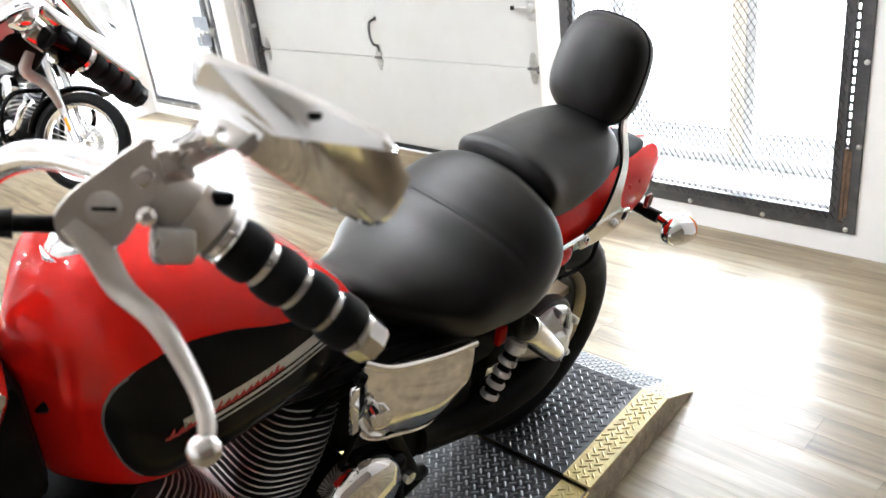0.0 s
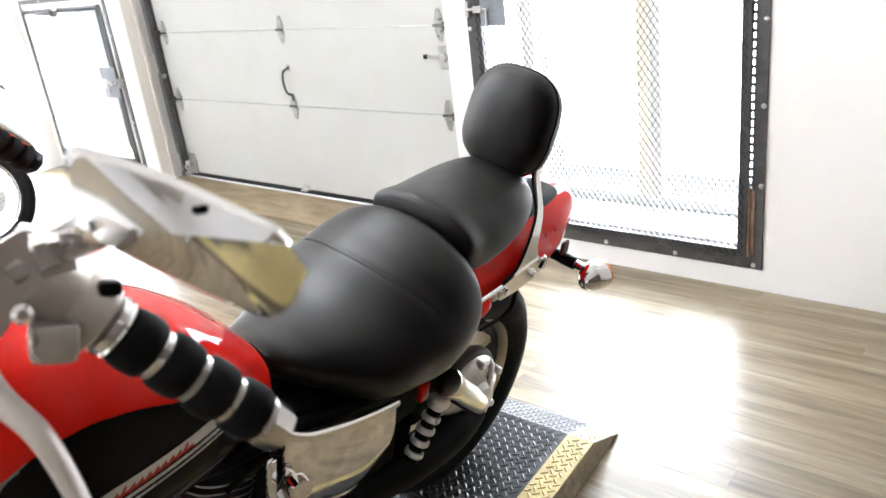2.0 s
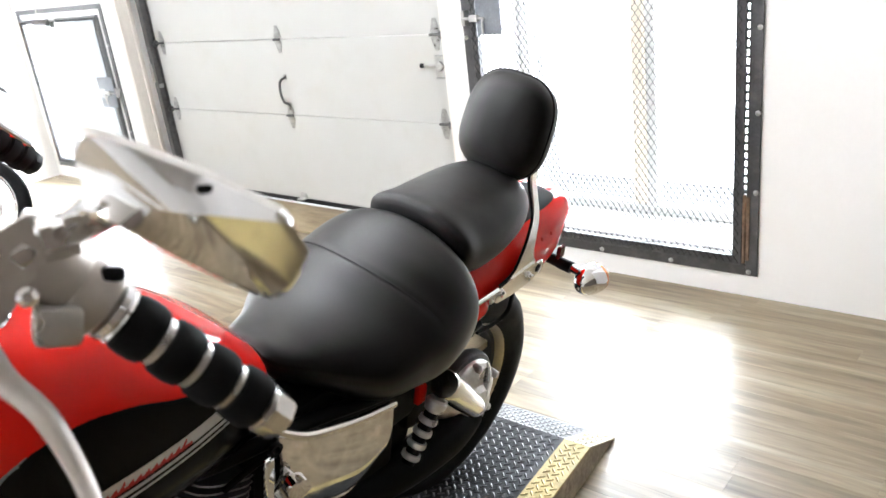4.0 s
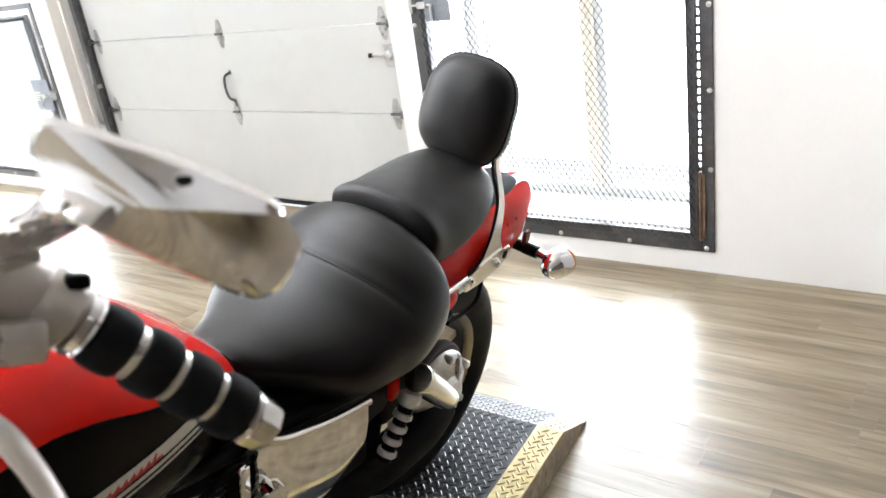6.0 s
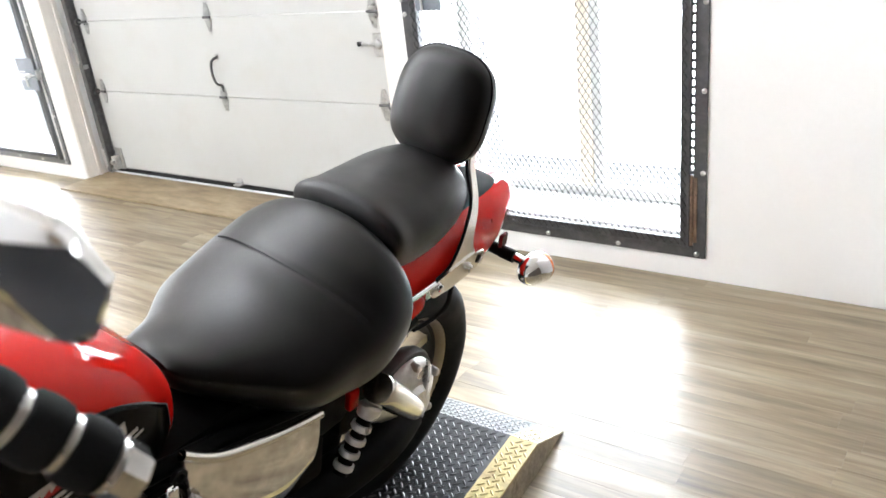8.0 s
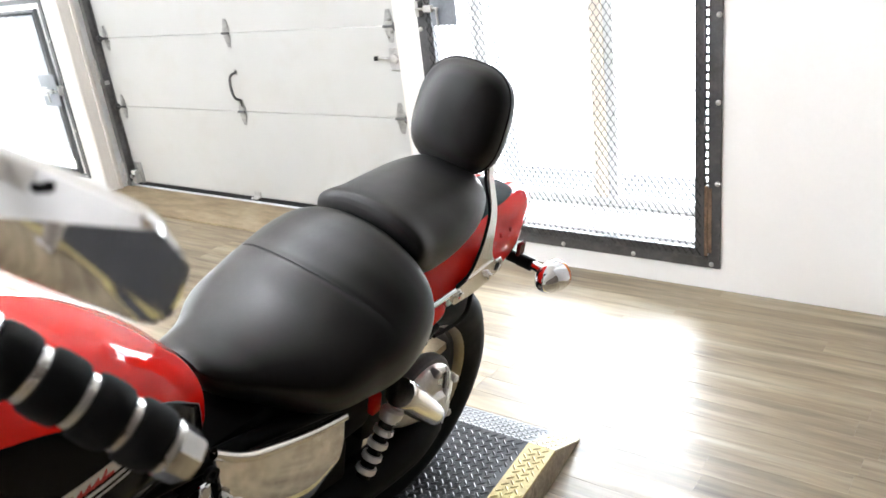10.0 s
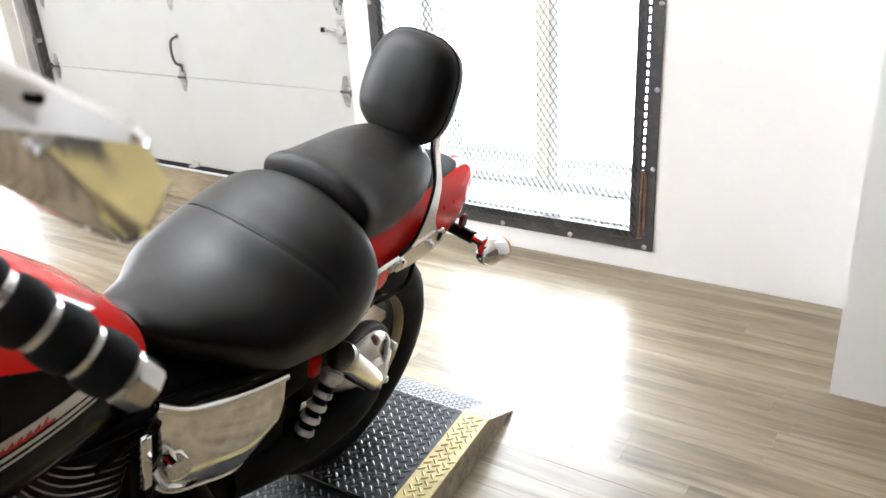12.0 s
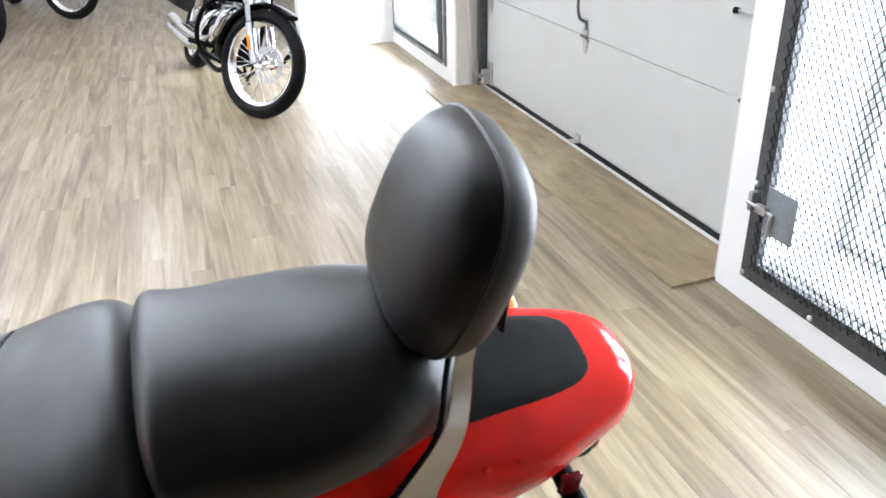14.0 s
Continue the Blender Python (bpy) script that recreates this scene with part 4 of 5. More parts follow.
    part("edge_cable", tube(B(), [(side * 0.082, 1.668, 1.0), (side * 0.092, 1.662, 0.94), (side * 0.124, 1.646, 0.880), (side * 0.143, 1.608, 0.836), (side * 0.150, 1.575, 0.792), (side * 0.152, 1.545, 0.762), (side * 0.151, 1.50, 0.748)], 0.0038, 6, 5), satin_black, bike)
    part("brake_line", tube(B(), [(side * 0.138, 1.592, 0.705), (side * 0.140, 1.589, 0.67), (side * 0.140, 1.582, 0.636), (side * 0.140, 1.555, 0.622), (side * 0.140, 1.50, 0.623), (side * 0.139, 1.45, 0.630)], 0.0058, 8, 5), satin_black, bike)
    for ry in (1.715, 1.76):
        part("rivet", lathe(B(), [(-0.004, 0.006), (0.0012, 0.006), (0.003, 0.004), (0.0035, 0.0)], (side * surface_x(FEND, ry, 0.785, 3.15, 2.62), ry, 0.785), (side, 0, 0.15), 12), red_paint, fender)
part("sissy_bar_cross", tube(B(), [(-0.09, 1.698, 1.03), (0.09, 1.698, 1.03)], 0.009, 8, 1), brushed_alu, bike)

# backrest
padm = Matrix.Translation((-0.010, 1.689, 1.060)) @ Euler((radians(-18), 0, 0)).to_matrix().to_4x4()


def pad_loop(y, k, grow=1.0):
    lp = []
    for i in range(56):
        a = 2 * math.pi * i / 56
        c, s = math.cos(a), math.sin(a)
        w = 0.1209 * (1.0 + 0.044 * max(0, -s) - 0.02 * max(0, s))
        lp.append(padm @ Vector((w * k * spow(c, 2 / 2.85) * grow, y * 0.84, 0.127 * k * spow(s, 2 / 2.85) * grow - (0.014 * (1 - k) if y < 0 else 0))))
    return lp


pad = part("backrest", loft(B(), [pad_loop(-0.0815, 0.22), pad_loop(-0.0775, 0.45), pad_loop(-0.069, 0.67), pad_loop(-0.056, 0.83), pad_loop(-0.038, 0.94), pad_loop(-0.016, 0.992), pad_loop(0.002, 1.0), pad_loop(0.020, 0.985), pad_loop(0.036, 0.93), pad_loop(0.048, 0.80), pad_loop(0.054, 0.5)]), seat_vinyl, bike, "padded black vinyl backrest", sharp=60)
lp = pad_loop(-0.012, 0.996, 1.003)
part("piping", tube(B(), lp + lp[:2], 0.0032, 6, 1), seat_vinyl, pad, "corded edge")
part("mount_plate", box(B(), padm @ Vector((0, 0.058, -0.02)), (0.15, 0.005, 0.13), 0.002), satin_black, pad)

# tail lamp and turn signals
tl = part("tail_lamp", box(B(), (0, 1.88, 0.665), (0.13, 0.09, 0.06), 0.018, None, 3), satin_black, bike)
part("lens", box(B(), (0, 1.925, 0.665), (0.115, 0.025, 0.05), 0.012, None, 3), red_lens, tl, "dark red lamp lens")
part("plate_bracket", box(B(), (0, 1.87, 0.62), (0.10, 0.006, 0.06), 0.002), satin_black, tl)
part("signal_bar", tube(B(), [(-0.125, 1.862, 0.648), (0.125, 1.862, 0.648)], 0.016, 10, 1), satin_black, bike)
for side in (1, -1):
    part("side_reflector", box(B(), (side * 0.122, 1.848, 0.690), (0.012, 0.032, 0.040), 0.004), dark_lens, bike, "dark red reflector")
    sg = part("turn_signal", lathe(B(), [(-0.062, 0.004), (-0.058, 0.016), (-0.045, 0.028), (-0.025, 0.037), (0.0, 0.0415), (0.016, 0.0425), (0.018, 0.040)], (side * 0.224, 1.855 if side > 0 else 1.868, 0.645 if side > 0 else 0.664), (0.06 * side, 1, 0), 28), chrome, bike, "chrome bullet turn signal")
    part("stalk", tube(B(), [(side * 0.118, 1.862, 0.648), (side * 0.158, 1.862, 0.648)], 0.0175, 12, 1), satin_black, sg, "black rubber stalk")
    part("stalk_sleeve", tube(B(), [(side * 0.158, 1.862, 0.648), (side * 0.20, 1.858, 0.646)], 0.0125, 12, 1), chrome, sg)
    part("lens", lathe(B(), [(0.017, 0.0415), (0.026, 0.041), (0.034, 0.036), (0.040, 0.024), (0.042, 0.002)], (side * 0.224, 1.855 if side > 0 else 1.868, 0.645 if side > 0 else 0.664), (0.06 * side, 1, 0), 28), orange_lens, sg, "orange lens")

# rear wheel and drive
WC = (0.0, 1.528, 0.335)
TYRE = [(-0.062, 0.215), (-0.078, 0.235), (-0.085, 0.262), (-0.080, 0.29), (-0.060, 0.316), (-0.032, 0.330), (0, 0.335), (0.032, 0.330), (0.060, 0.316), (0.080, 0.29), (0.085, 0.262), (0.078, 0.235), (0.062, 0.215), (0, 0.205)]
wheel = part("rear_wheel", ring(B(), WC, (1, 0, 0), [(-0.066, 0.222), (-0.060, 0.211), (-0.046, 0.203), (-0.035, 0.199), (0.035, 0.199), (0.046, 0.203), (0.060, 0.211), (0.066, 0.222), (0.062, 0.224), (0.03, 0.208), (-0.03, 0.208), (-0.062, 0.224)], 56), gold_rim, bike, "pale gold cast rear wheel")
part("rim_barrel", ring(B(), WC, (1, 0, 0), [(-0.040, 0.2000), (0.040, 0.2000), (0.036, 0.190), (-0.036, 0.190)], 56), rim_black, wheel, "black rim barrel")
tyre = part("tyre", ring(B(), WC, (1, 0, 0), TYRE, 64), tyre_rubber, wheel, "black road tyre")
for k in range(26):
    a = 2 * math.pi * k / 26
    for s in (1, -1):
        bm = B()
        pts = []
        for x, da in ((0.014, 0.0), (0.040, 0.07), (0.062, 0.11)):
            r = float(np.interp(abs(x), [0, 0.032, 0.060, 0.080], [0.335, 0.330, 0.316, 0.29])) + 0.0004
            q = a + da + (0.12 if s < 0 else 0)
            pts.append((s * x, WC[1] + r * math.cos(q), WC[2] + r * math.sin(q)))
        tube(bm, pts, [0.0016, 0.0026, 0.0016], 5, 3)
        part("tread_groove", bm, seal_rubber, tyre)
for k in range(5):
    a = 2 * math.pi * k / 5 + 0.3
    d, e = Vector((0, math.cos(a), math.sin(a))), Vector((0, -math.sin(a), math.cos(a)))
    bm = B()
    loft(bm, [[Vector(WC) + d * r + e * w * c + Vector((h * s, 0, 0)) for c, s in ((1, 1), (-1, 1), (-1, -1), (1, -1))] for r, w, h in ((0.05, 0.022, 0.020), (0.12, 0.0105, 0.016), (0.195, 0.014, 0.022))])
    part("wheel_spoke", bm, gold_rim, wheel)
hub = part("final_drive", lathe(B(), [(0.05, 0.055), (0.07, 0.105), (0.085, 0.118), (0.105, 0.118), (0.118, 0.108), (0.128, 0.085), (0.135, 0.06), (0.15, 0.05), (0.156, 0.03), (0.158, 0.0)], (0, 1.500, 0.362), (1, 0, 0), 40), cast_alu, bike, "polished cast final drive housing")
part("drive_ring", ring(B(), (0, 1.500, 0.368), (1, 0, 0), [(0.050, 0.095), (0.058, 0.122), (0.070, 0.129), (0.088, 0.129), (0.096, 0.124), (0.099, 0.108)], 44), fin_alu, hub, "dark grey ring round the housing")
for k in range(6):
    a = 2 * math.pi * k / 6 + 0.4
    part("housing_bolt", lathe(B(), [(0, 0.012), (0.022, 0.011), (0.026, 0.007)], (0.108, 1.500 + 0.108 * math.cos(a), 0.362 + 0.108 * math.sin(a)), (1, 0, 0), 10), cast_alu, hub)
for a in (0.9, 2.4, 3.9, 5.3):
    part("housing_rib", tube(B(), [(0.150, 1.500 + 0.03 * math.cos(a), 0.362 + 0.03 * math.sin(a)), (0.134, 1.500 + 0.075 * math.cos(a), 0.362 + 0.075 * math.sin(a)), (0.115, 1.500 + 0.11 * math.cos(a), 0.362 + 0.11 * math.sin(a))], 0.008, 8, 3), cast_alu, hub)
part("filler_plug", lathe(B(), [(0, 0.02), (0.012, 0.02), (0.012, 0.012), (0.024, 0.012)], (0.105, 1.575, 0.362), (0.8, 0.5, 0), 6), cast_alu, hub)
part("filler_plug", lathe(B(), [(0, 0.018), (0.014, 0.018), (0.014, 0.011), (0.022, 0.011)], (0.115, 1.56, 0.312), (0.8, 0.5, -0.2), 6), cast_alu, hub)
part("swingarm", tube(B(), [(0.112, 1.50, 0.325), (0.125, 1.40, 0.318), (0.118, 1.22, 0.325), (0.10, 1.02, 0.36)], [0.050, 0.056, 0.056, 0.05], 16, 5), satin_black, bike)
part("swingarm", tube(B(), [(-0.115, 1.50, 0.335), (-0.125, 1.40, 0.34), (-0.10, 1.02, 0.38)], [0.036, 0.034, 0.04], 12, 5), satin_black, bike)
part("axle_clamp", box(B(), (0.120, 1.46, 0.275), (0.035, 0.11, 0.035), 0.01, Euler((radians(-14), 0, 0)).to_matrix().to_4x4(), 2), cast_alu, bike, "cast axle clamp")
part("link_bolt", lathe(B(), [(0, 0.017), (0.03, 0.016), (0.034, 0.01)], (0.125, 1.37, 0.315), (1, 0, 0), 12), cast_alu, bike)
part("link_block", box(B(), (0.135, 1.385, 0.335), (0.03, 0.035, 0.03), 0.006), cast_alu, bike)
for side in (1, -1):
    top, bot = Vector((side * 0.182, 1.275, 0.60)), Vector((side * 0.174, 1.440, 0.420))
    d = bot - top
    sh = part("shock_cover", tube(B(), [top, top + d * 0.06, top + d * 0.5, top + d * 0.96, bot], [0.030, 0.036, 0.034, 0.029, 0.020], 20, 4), polished_alu, bike, "chrome shock cover")
    part("shock_eye", lathe(B(), [(-0.016, 0.016), (0.016, 0.016)], bot + d * 0.03, (1, 0, 0), 14), satin_black, sh)
    ct, cb = Vector((side * 0.176, 1.262, 0.548)), Vector((side * 0.170, 1.185, 0.412))
    d = cb - ct
    cs = part("damper", tube(B(), [ct, cb], 0.017, 14, 1), satin_black, bike, "black damper with pale coils")
    for k in range(5):
        p = ct + d * (0.08 + 0.2 * k)
        part("coil", ring(B(), p, d, [(-0.008, 0.014), (-0.007, 0.0225), (0.004, 0.0235), (0.008, 0.020), (0.008, 0.014)], 22), coil_alu, cs)
    part("damper_cap", lathe(B(), [(-0.012, 0.016), (-0.01, 0.025), (0.006, 0.026), (0.012, 0.019)], ct, -d, 22), coil_alu, cs)

    part("red_bracket", box(B(), (side * 0.135, 1.252, 0.556), (0.018, 0.030, 0.052), 0.006, None, 2), red_paint, bike, "red painted bracket")

# black body under the saddle, frame and side covers
part("airbox", box(B(), (0, 1.03, 0.60), (0.24, 0.50, 0.26), 0.03, None, 2), satin_black, bike, "black air box under the saddle")
part("inner_fender", box(B(), (0, 1.33, 0.55), (0.22, 0.16, 0.30), 0.03, None, 2), satin_black, bike)
part("battery_box", box(B(), (0, 1.04, 0.40), (0.25, 0.30, 0.20), 0.02, None, 2), satin_black, bike)
for side in (1, -1):
    part("frame_tube", tube(B(), [(side * 0.05, 0.30, 0.92), (side * 0.10, 0.62, 0.74), (side * 0.13, 0.90, 0.70), (side * 0.14, 1.20, 0.63), (side * 0.135, 1.45, 0.66)], 0.016, 10, 6), satin_black, bike)
    part("frame_tube", tube(B(), [(side * 0.12, 0.86, 0.70), (side * 0.145, 0.88, 0.55), (side * 0.14, 0.98, 0.30), (side * 0.12, 1.00, 0.22), (side * 0.13, 0.5, 0.14), (side * 0.12, 0.18, 0.22), (side * 0.05, 0.24, 0.85)], 0.017, 10, 6), satin_black, bike)
    # side cover: a bowed bright panel with a rolled upper lip
    topc = smooth_line([(0.785, 0.792), (0.84, 0.752), (0.92, 0.718), (1.00, 0.692), (1.085, 0.672)], 5)
    botc = smooth_line([(0.782, 0.62), (0.815, 0.555), (0.89, 0.515), (0.985, 0.478), (1.03, 0.52)], 5)
    topc, botc = [(p[0], p[1]) for p in [tuple(v)[:2] for v in topc]], [(p[0], p[1]) for p in [tuple(v)[:2] for v in botc]]
    bm = B()
    grid = []
    nv = 10
    for (ya, za), (yb, zb) in zip(topc, botc):
        col = []
        for k in range(nv + 1):
            t = k / nv
            y, z = ya + (yb - ya) * t, za + (zb - za) * t
            bulge = 0.022 * math.sin(math.pi * min(1, t * 0.9 + 0.05)) - 0.020 * max(0, t - 0.45) ** 2 / 0.3 - 0.012 * max(0, (0.86 - y) / 0.08) ** 1.5
            col.append(Vector((side * (0.188 + bulge), y, z)))
        grid.append(col)
    loops = [c + [p - Vector((side * 0.008, 0, 0)) for p in reversed(c)] for c in grid]
    cov = part("side_cover", loft(bm, loops), worn_chrome, bike, "polished chrome side cover with light scratches", sharp=55)
    part("cover_lip", tube(B(), [c[0] + Vector((side * 0.001, 0, -0.002)) for c in grid], 0.0095, 12, 1), polished_alu, cov, "rolled bright upper lip")
    part("lower_lip", tube(B(), [c[-1] for c in grid], 0.0035, 6, 1), chrome, cov)
    part("cover_strap", box(B(), (side * 0.206, 0.745, 0.715), (0.010, 0.020, 0.115), 0.003), chrome, bike, "bright strap beside the side cover")
    part("knob", lathe(B(), [(0, 0.012), (0.02, 0.012), (0.022, 0.022), (0.045, 0.022), (0.05, 0.012)], (side * 0.198, 0.794, 0.69), (side, -0.25, 0.1), 16), chrome, bike)
    part("cable_clip", ring(B(), (side * 0.208, 0.757, 0.787), (1, 0, 0), [(-0.004, 0.008), (-0.004, 0.014), (0.004, 0.014), (0.004, 0.008)], 14), satin_black, bike)
part("wiring", tube(B(), [(0.14, 0.70, 0.68), (0.165, 0.78, 0.72), (0.165, 0.80, 0.62), (0.15, 0.76, 0.50)], 0.007, 6, 5), satin_black, bike)

# engine
eng = part("crankcase", box(B(), (0, 0.60, 0.32), (0.30, 0.46, 0.26), 0.05, None, 3), satin_black, bike, "black engine crankcase")
for cy, cz, r in ((0.80, 0.40, 0.10), (0.50, 0.33, 0.115)):
    part("engine_cover", lathe(B(), [(0, r), (0.045, r), (0.062, r * 0.9), (0.072, r * 0.65), (0.075, 0.0)], (0.135, cy, cz), (1, 0, 0), 40), chrome, eng, "chrome engine cover")
    part("engine_cover", lathe(B(), [(0, r), (0.045, r), (0.062, r * 0.9), (0.075, 0.0)], (-0.135, cy, cz), (-1, 0, 0), 40), chrome, eng)
part("radiator", box(B(), (0, 0.19, 0.60), (0.27, 0.05, 0.40), 0.012, None, 2), satin_black, bike, "black radiator")
part("neck_cover", box(B(), (0, 0.235, 0.87), (0.16, 0.10, 0.24), 0.03, None, 2), satin_black, bike)
part("gear_cover", box(B(), (0.155, 0.86, 0.36), (0.06, 0.14, 0.16), 0.025, None, 3), gloss_black, eng)
part("cover_bolt", lathe(B(), [(0, 0.015), (0.012, 0.015), (0.014, 0.006)], (0.185, 0.92, 0.375), (1, 0, 0), 16), brushed_alu, eng)


def cylinder(base, head, n=17):
    base, head = Vector(base), Vector(head)
    d = (head - base).normalized()
    e = Vector((1, 0, 0))
    f = d.cross(e).normalized()
    c = part("cylinder", tube(B(), [base, head], 0.085, 20, 1), fin_alu, bike, "black cylinder with bare fin edges")
    for k in range(n):
        p = base + (head - base) * (k + 0.5) / n
        grow = 1.0 + 0.10 * math.sin(math.pi * k / n)
        out = rounded([(-0.116, -0.085), (0.116, -0.085), (0.116, 0.085), (-0.116, 0.085)], 0.06, 5)
        lo = [p + e * x * grow + f * y * grow - d * 0.0016 for x, y in out]
        part("cooling_fin", loft(B(), [lo, [q + d * 0.0032 for q in lo]]), fin_alu, c)
        rim = [p + e * x * grow * 1.003 + f * y * grow * 1.004 for x, y in out]
        part("fin_edge", tube(B(), rim + rim[:2], 0.0019, 5, 1), fin_edge, c)
    part("cylinder_head", box(B(), head + d * 0.025, (0.22, 0.17, 0.07), 0.03, d.to_track_quat("Z", "X").to_matrix().to_4x4(), 3), satin_black, c)


cylinder((0, 0.62, 0.44), (0, 0.735, 0.665))
cylinder((0, 0.50, 0.44), (0, 0.37, 0.665))
part("foot_lever", tube(B(), [(0.17, 0.56, 0.30), (0.24, 0.50, 0.29), (0.25, 0.40, 0.31)], 0.008, 8, 4), chrome, bike)
part("foot_peg", tube(B(), [(0.18, 0.62, 0.26), (0.31, 0.62, 0.26)], 0.017, 12, 1), tyre_rubber, bike, "black rubber foot peg")
part("side_stand", tube(B(), [(0.13, 0.74, 0.20), (0.24, 0.80, 0.13), (0.335, 0.86, 0.0945)], [0.014, 0.012, 0.011], 10, 4), satin_black, bike)

# ---- steering: turned to the right about the raked head ----
HEAD = Vector((0, 0.22, 1.0))
AXIS = Vector((0, math.sin(radians(28)), math.cos(radians(28))))
STEER = Matrix.Translation(HEAD) @ Matrix.Rotation(radians(-16), 4, AXIS) @ Matrix.Translation(-HEAD)
OTHER = STEER @ Matrix.Diagonal((-1, 1, 1, 1)) @ STEER.inverted()
GE, GI = Vector((0.533, 0.482, 1.258)), Vector((0.444, 0.387, 1.375))
gd = (GE - GI).normalized()
# the controls' own face: x along the bar, y up, z out of the clutch perch
ex = Vector((0.38, 0.90, -0.195)).normalized()
ez = ex.cross(Vector((-0.313, 0.323, 0.891))).normalized()
ey = ez.cross(ex)
FACE = Matrix.Translation((0.417, 0.299, 1.427)) @ Matrix((ex, ey, ez)).transposed().to_4x4()
steer_in = STEER.inverted()
half = [(0.0, 0.245, 1.115), (0.06, 0.245, 1.118), (0.10, 0.26, 1.165), (0.155, 0.30, 1.275), (0.235, 0.345, 1.345), (0.31, 0.395, 1.37)]
left = [Vector(p) for p in half] + [steer_in @ (GI - gd * 0.06), steer_in @ GI, steer_in @ (GE - gd * 0.01)]
line = [Vector((-p.x, p.y, p.z)) for p in reversed(left[1:])] + left
bar = part("handlebar", tube(B(), line, 0.0145, 14, 6), chrome, bike, "chrome pull-back handlebar", STEER)


def hand_side(m, lead):
    """Grip, controls and mirror at one end of the bar; m turns them over for the other end."""
    def put(name, bm, mat, parent, label=""):
        bmesh.ops.transform(bm, matrix=m, verts=bm.verts)
        return part(name, bm, mat, parent, label)
    gi = GI if lead else GE - (GE - GI) * 0.76
    L = (GE - gi).length
    g = put("grip", lathe(B(), [(0.0, 0.016), (0.004, 0.022), (L * 0.9, 0.019)], gi, gd, 20), chrome if lead else satin_black, bike, "foam hand grip with bright rings")
    seg = L * 0.86 / 4
    for k in range(4):
        a = L * 0.02 + k * seg
        put("foam_band", lathe(B(), [(a + 0.0025, 0.018), (a + 0.003, 0.0235), (a + seg * 0.16, 0.0258), (a + seg * 0.4, 0.0268), (a + seg * 0.62, 0.0266), (a + seg * 0.8, 0.0253), (a + seg - 0.0055, 0.0232), (a + seg - 0.005, 0.018)], gi, gd, 24), grip_foam, g, "black foam band")
        put("grip_ring", lathe(B(), [(a + seg - 0.004, 0.0205), (a + seg - 0.0035, 0.0222), (a + seg + 0.0015, 0.0222), (a + seg + 0.002, 0.0205)], gi, gd, 24), brushed_alu if lead else satin_black, g)
    put("end_cap", lathe(B(), [(L * 0.88, 0.021), (L * 0.89, 0.0235), (L * 0.99, 0.0225), (L * 1.02, 0.019), (L * 1.025, 0.0)], gi, gd, 8), worn_chrome if lead else satin_black, g, "chrome end cap" if lead else "black end cap")
    sw = put("switch_housing", lathe(B(), [(-0.078, 0.020), (-0.075, 0.029), (-0.045, 0.031), (-0.042, 0.029), (-0.039, 0.031), (-0.014, 0.030), (-0.010, 0.022)], gi, gd, 10), control_alu if lead else gloss_black, bike, "polished switch housing" if lead else "black switch housing")
    put("throttle_collar", lathe(B(), [(-0.010, 0.022), (-0.008, 0.026), (-0.003, 0.0265), (-0.002, 0.023), (0.002, 0.026), (0.006, 0.023)], gi, gd, 24), chrome, sw)
    put("switch_box", box(B(), FACE @ Vector((0.052, -0.028, 0.004)), (0.034, 0.03, 0.028), 0.005, FACE.to_3x3().to_4x4(), 2), brushed_alu, sw)
    put("switch_button", box(B(), FACE @ Vector((0.092, 0.010, -0.006)), (0.018, 0.012, 0.02), 0.004, FACE.to_3x3().to_4x4(), 2), satin_black, sw)
    pe = put("lever_perch", plate(B(), rounded([(-0.036, -0.008), (-0.030, -0.029), (-0.012, -0.033), (0.014, -0.029), (0.046, 0.026), (0.046, 0.048), (0.034, 0.057), (0.018, 0.047), (-0.024, 0.010)], 0.008), 0.016, FACE @ Matrix.Translation((0, 0, -0.012))), control_alu, bike, "polished lever perch")
    put("clamp", ring(B(), GI - gd * 0.088, gd, [(-0.011, 0.014), (-0.011, 0.026), (-0.006, 0.029), (0.006, 0.029), (0.011, 0.026), (0.011, 0.014)], 22), chrome, pe)
    put("clamp_bolt", lathe(B(), [(0, 0.008), (0.014, 0.008), (0.017, 0.004)], FACE @ Vector((0.030, -0.004, 0.004)), ez, 10), chrome, pe)
    put("pivot_bolt", lathe(B(), [(0, 0.0135), (0.003, 0.0135), (0.004, 0.011), (0.005, 0.0)], FACE @ Vector((0, 0, 0.004)), ez, 18), cast_alu, pe)
    put("pivot_slot", box(B(), FACE @ Vector((0, 0, 0.009)), (0.018, 0.003, 0.001), 0.0, FACE.to_3x3().to_4x4()), satin_black, pe)
    put("adjuster", lathe(B(), [(-0.012, 0.007), (0.02, 0.007), (0.02, 0.012), (0.035, 0.010), (0.035, 0.006), (0.055, 0.005)], FACE @ Vector((-0.042, -0.014, -0.004)), -ex, 12), satin_black, pe)
    if lead:
        lv = put("lever", tube(B(), [FACE @ Vector((-0.022, -0.012, -0.002)), FACE @ Vector((-0.004, -0.032, 0.003)), FACE @ Vector((0.013, -0.062, 0.014)), Vector((0.505, 0.291, 1.368)), Vector((0.552, 0.288, 1.347)), Vector((0.582, 0.279, 1.3395)), Vector((0.599, 0.268, 1.335))], [0.013, 0.0145, 0.013, 0.0105, 0.0085, 0.0075, 0.006], 12, 6, 0.6), control_alu, bike, "polished lever with ball end")
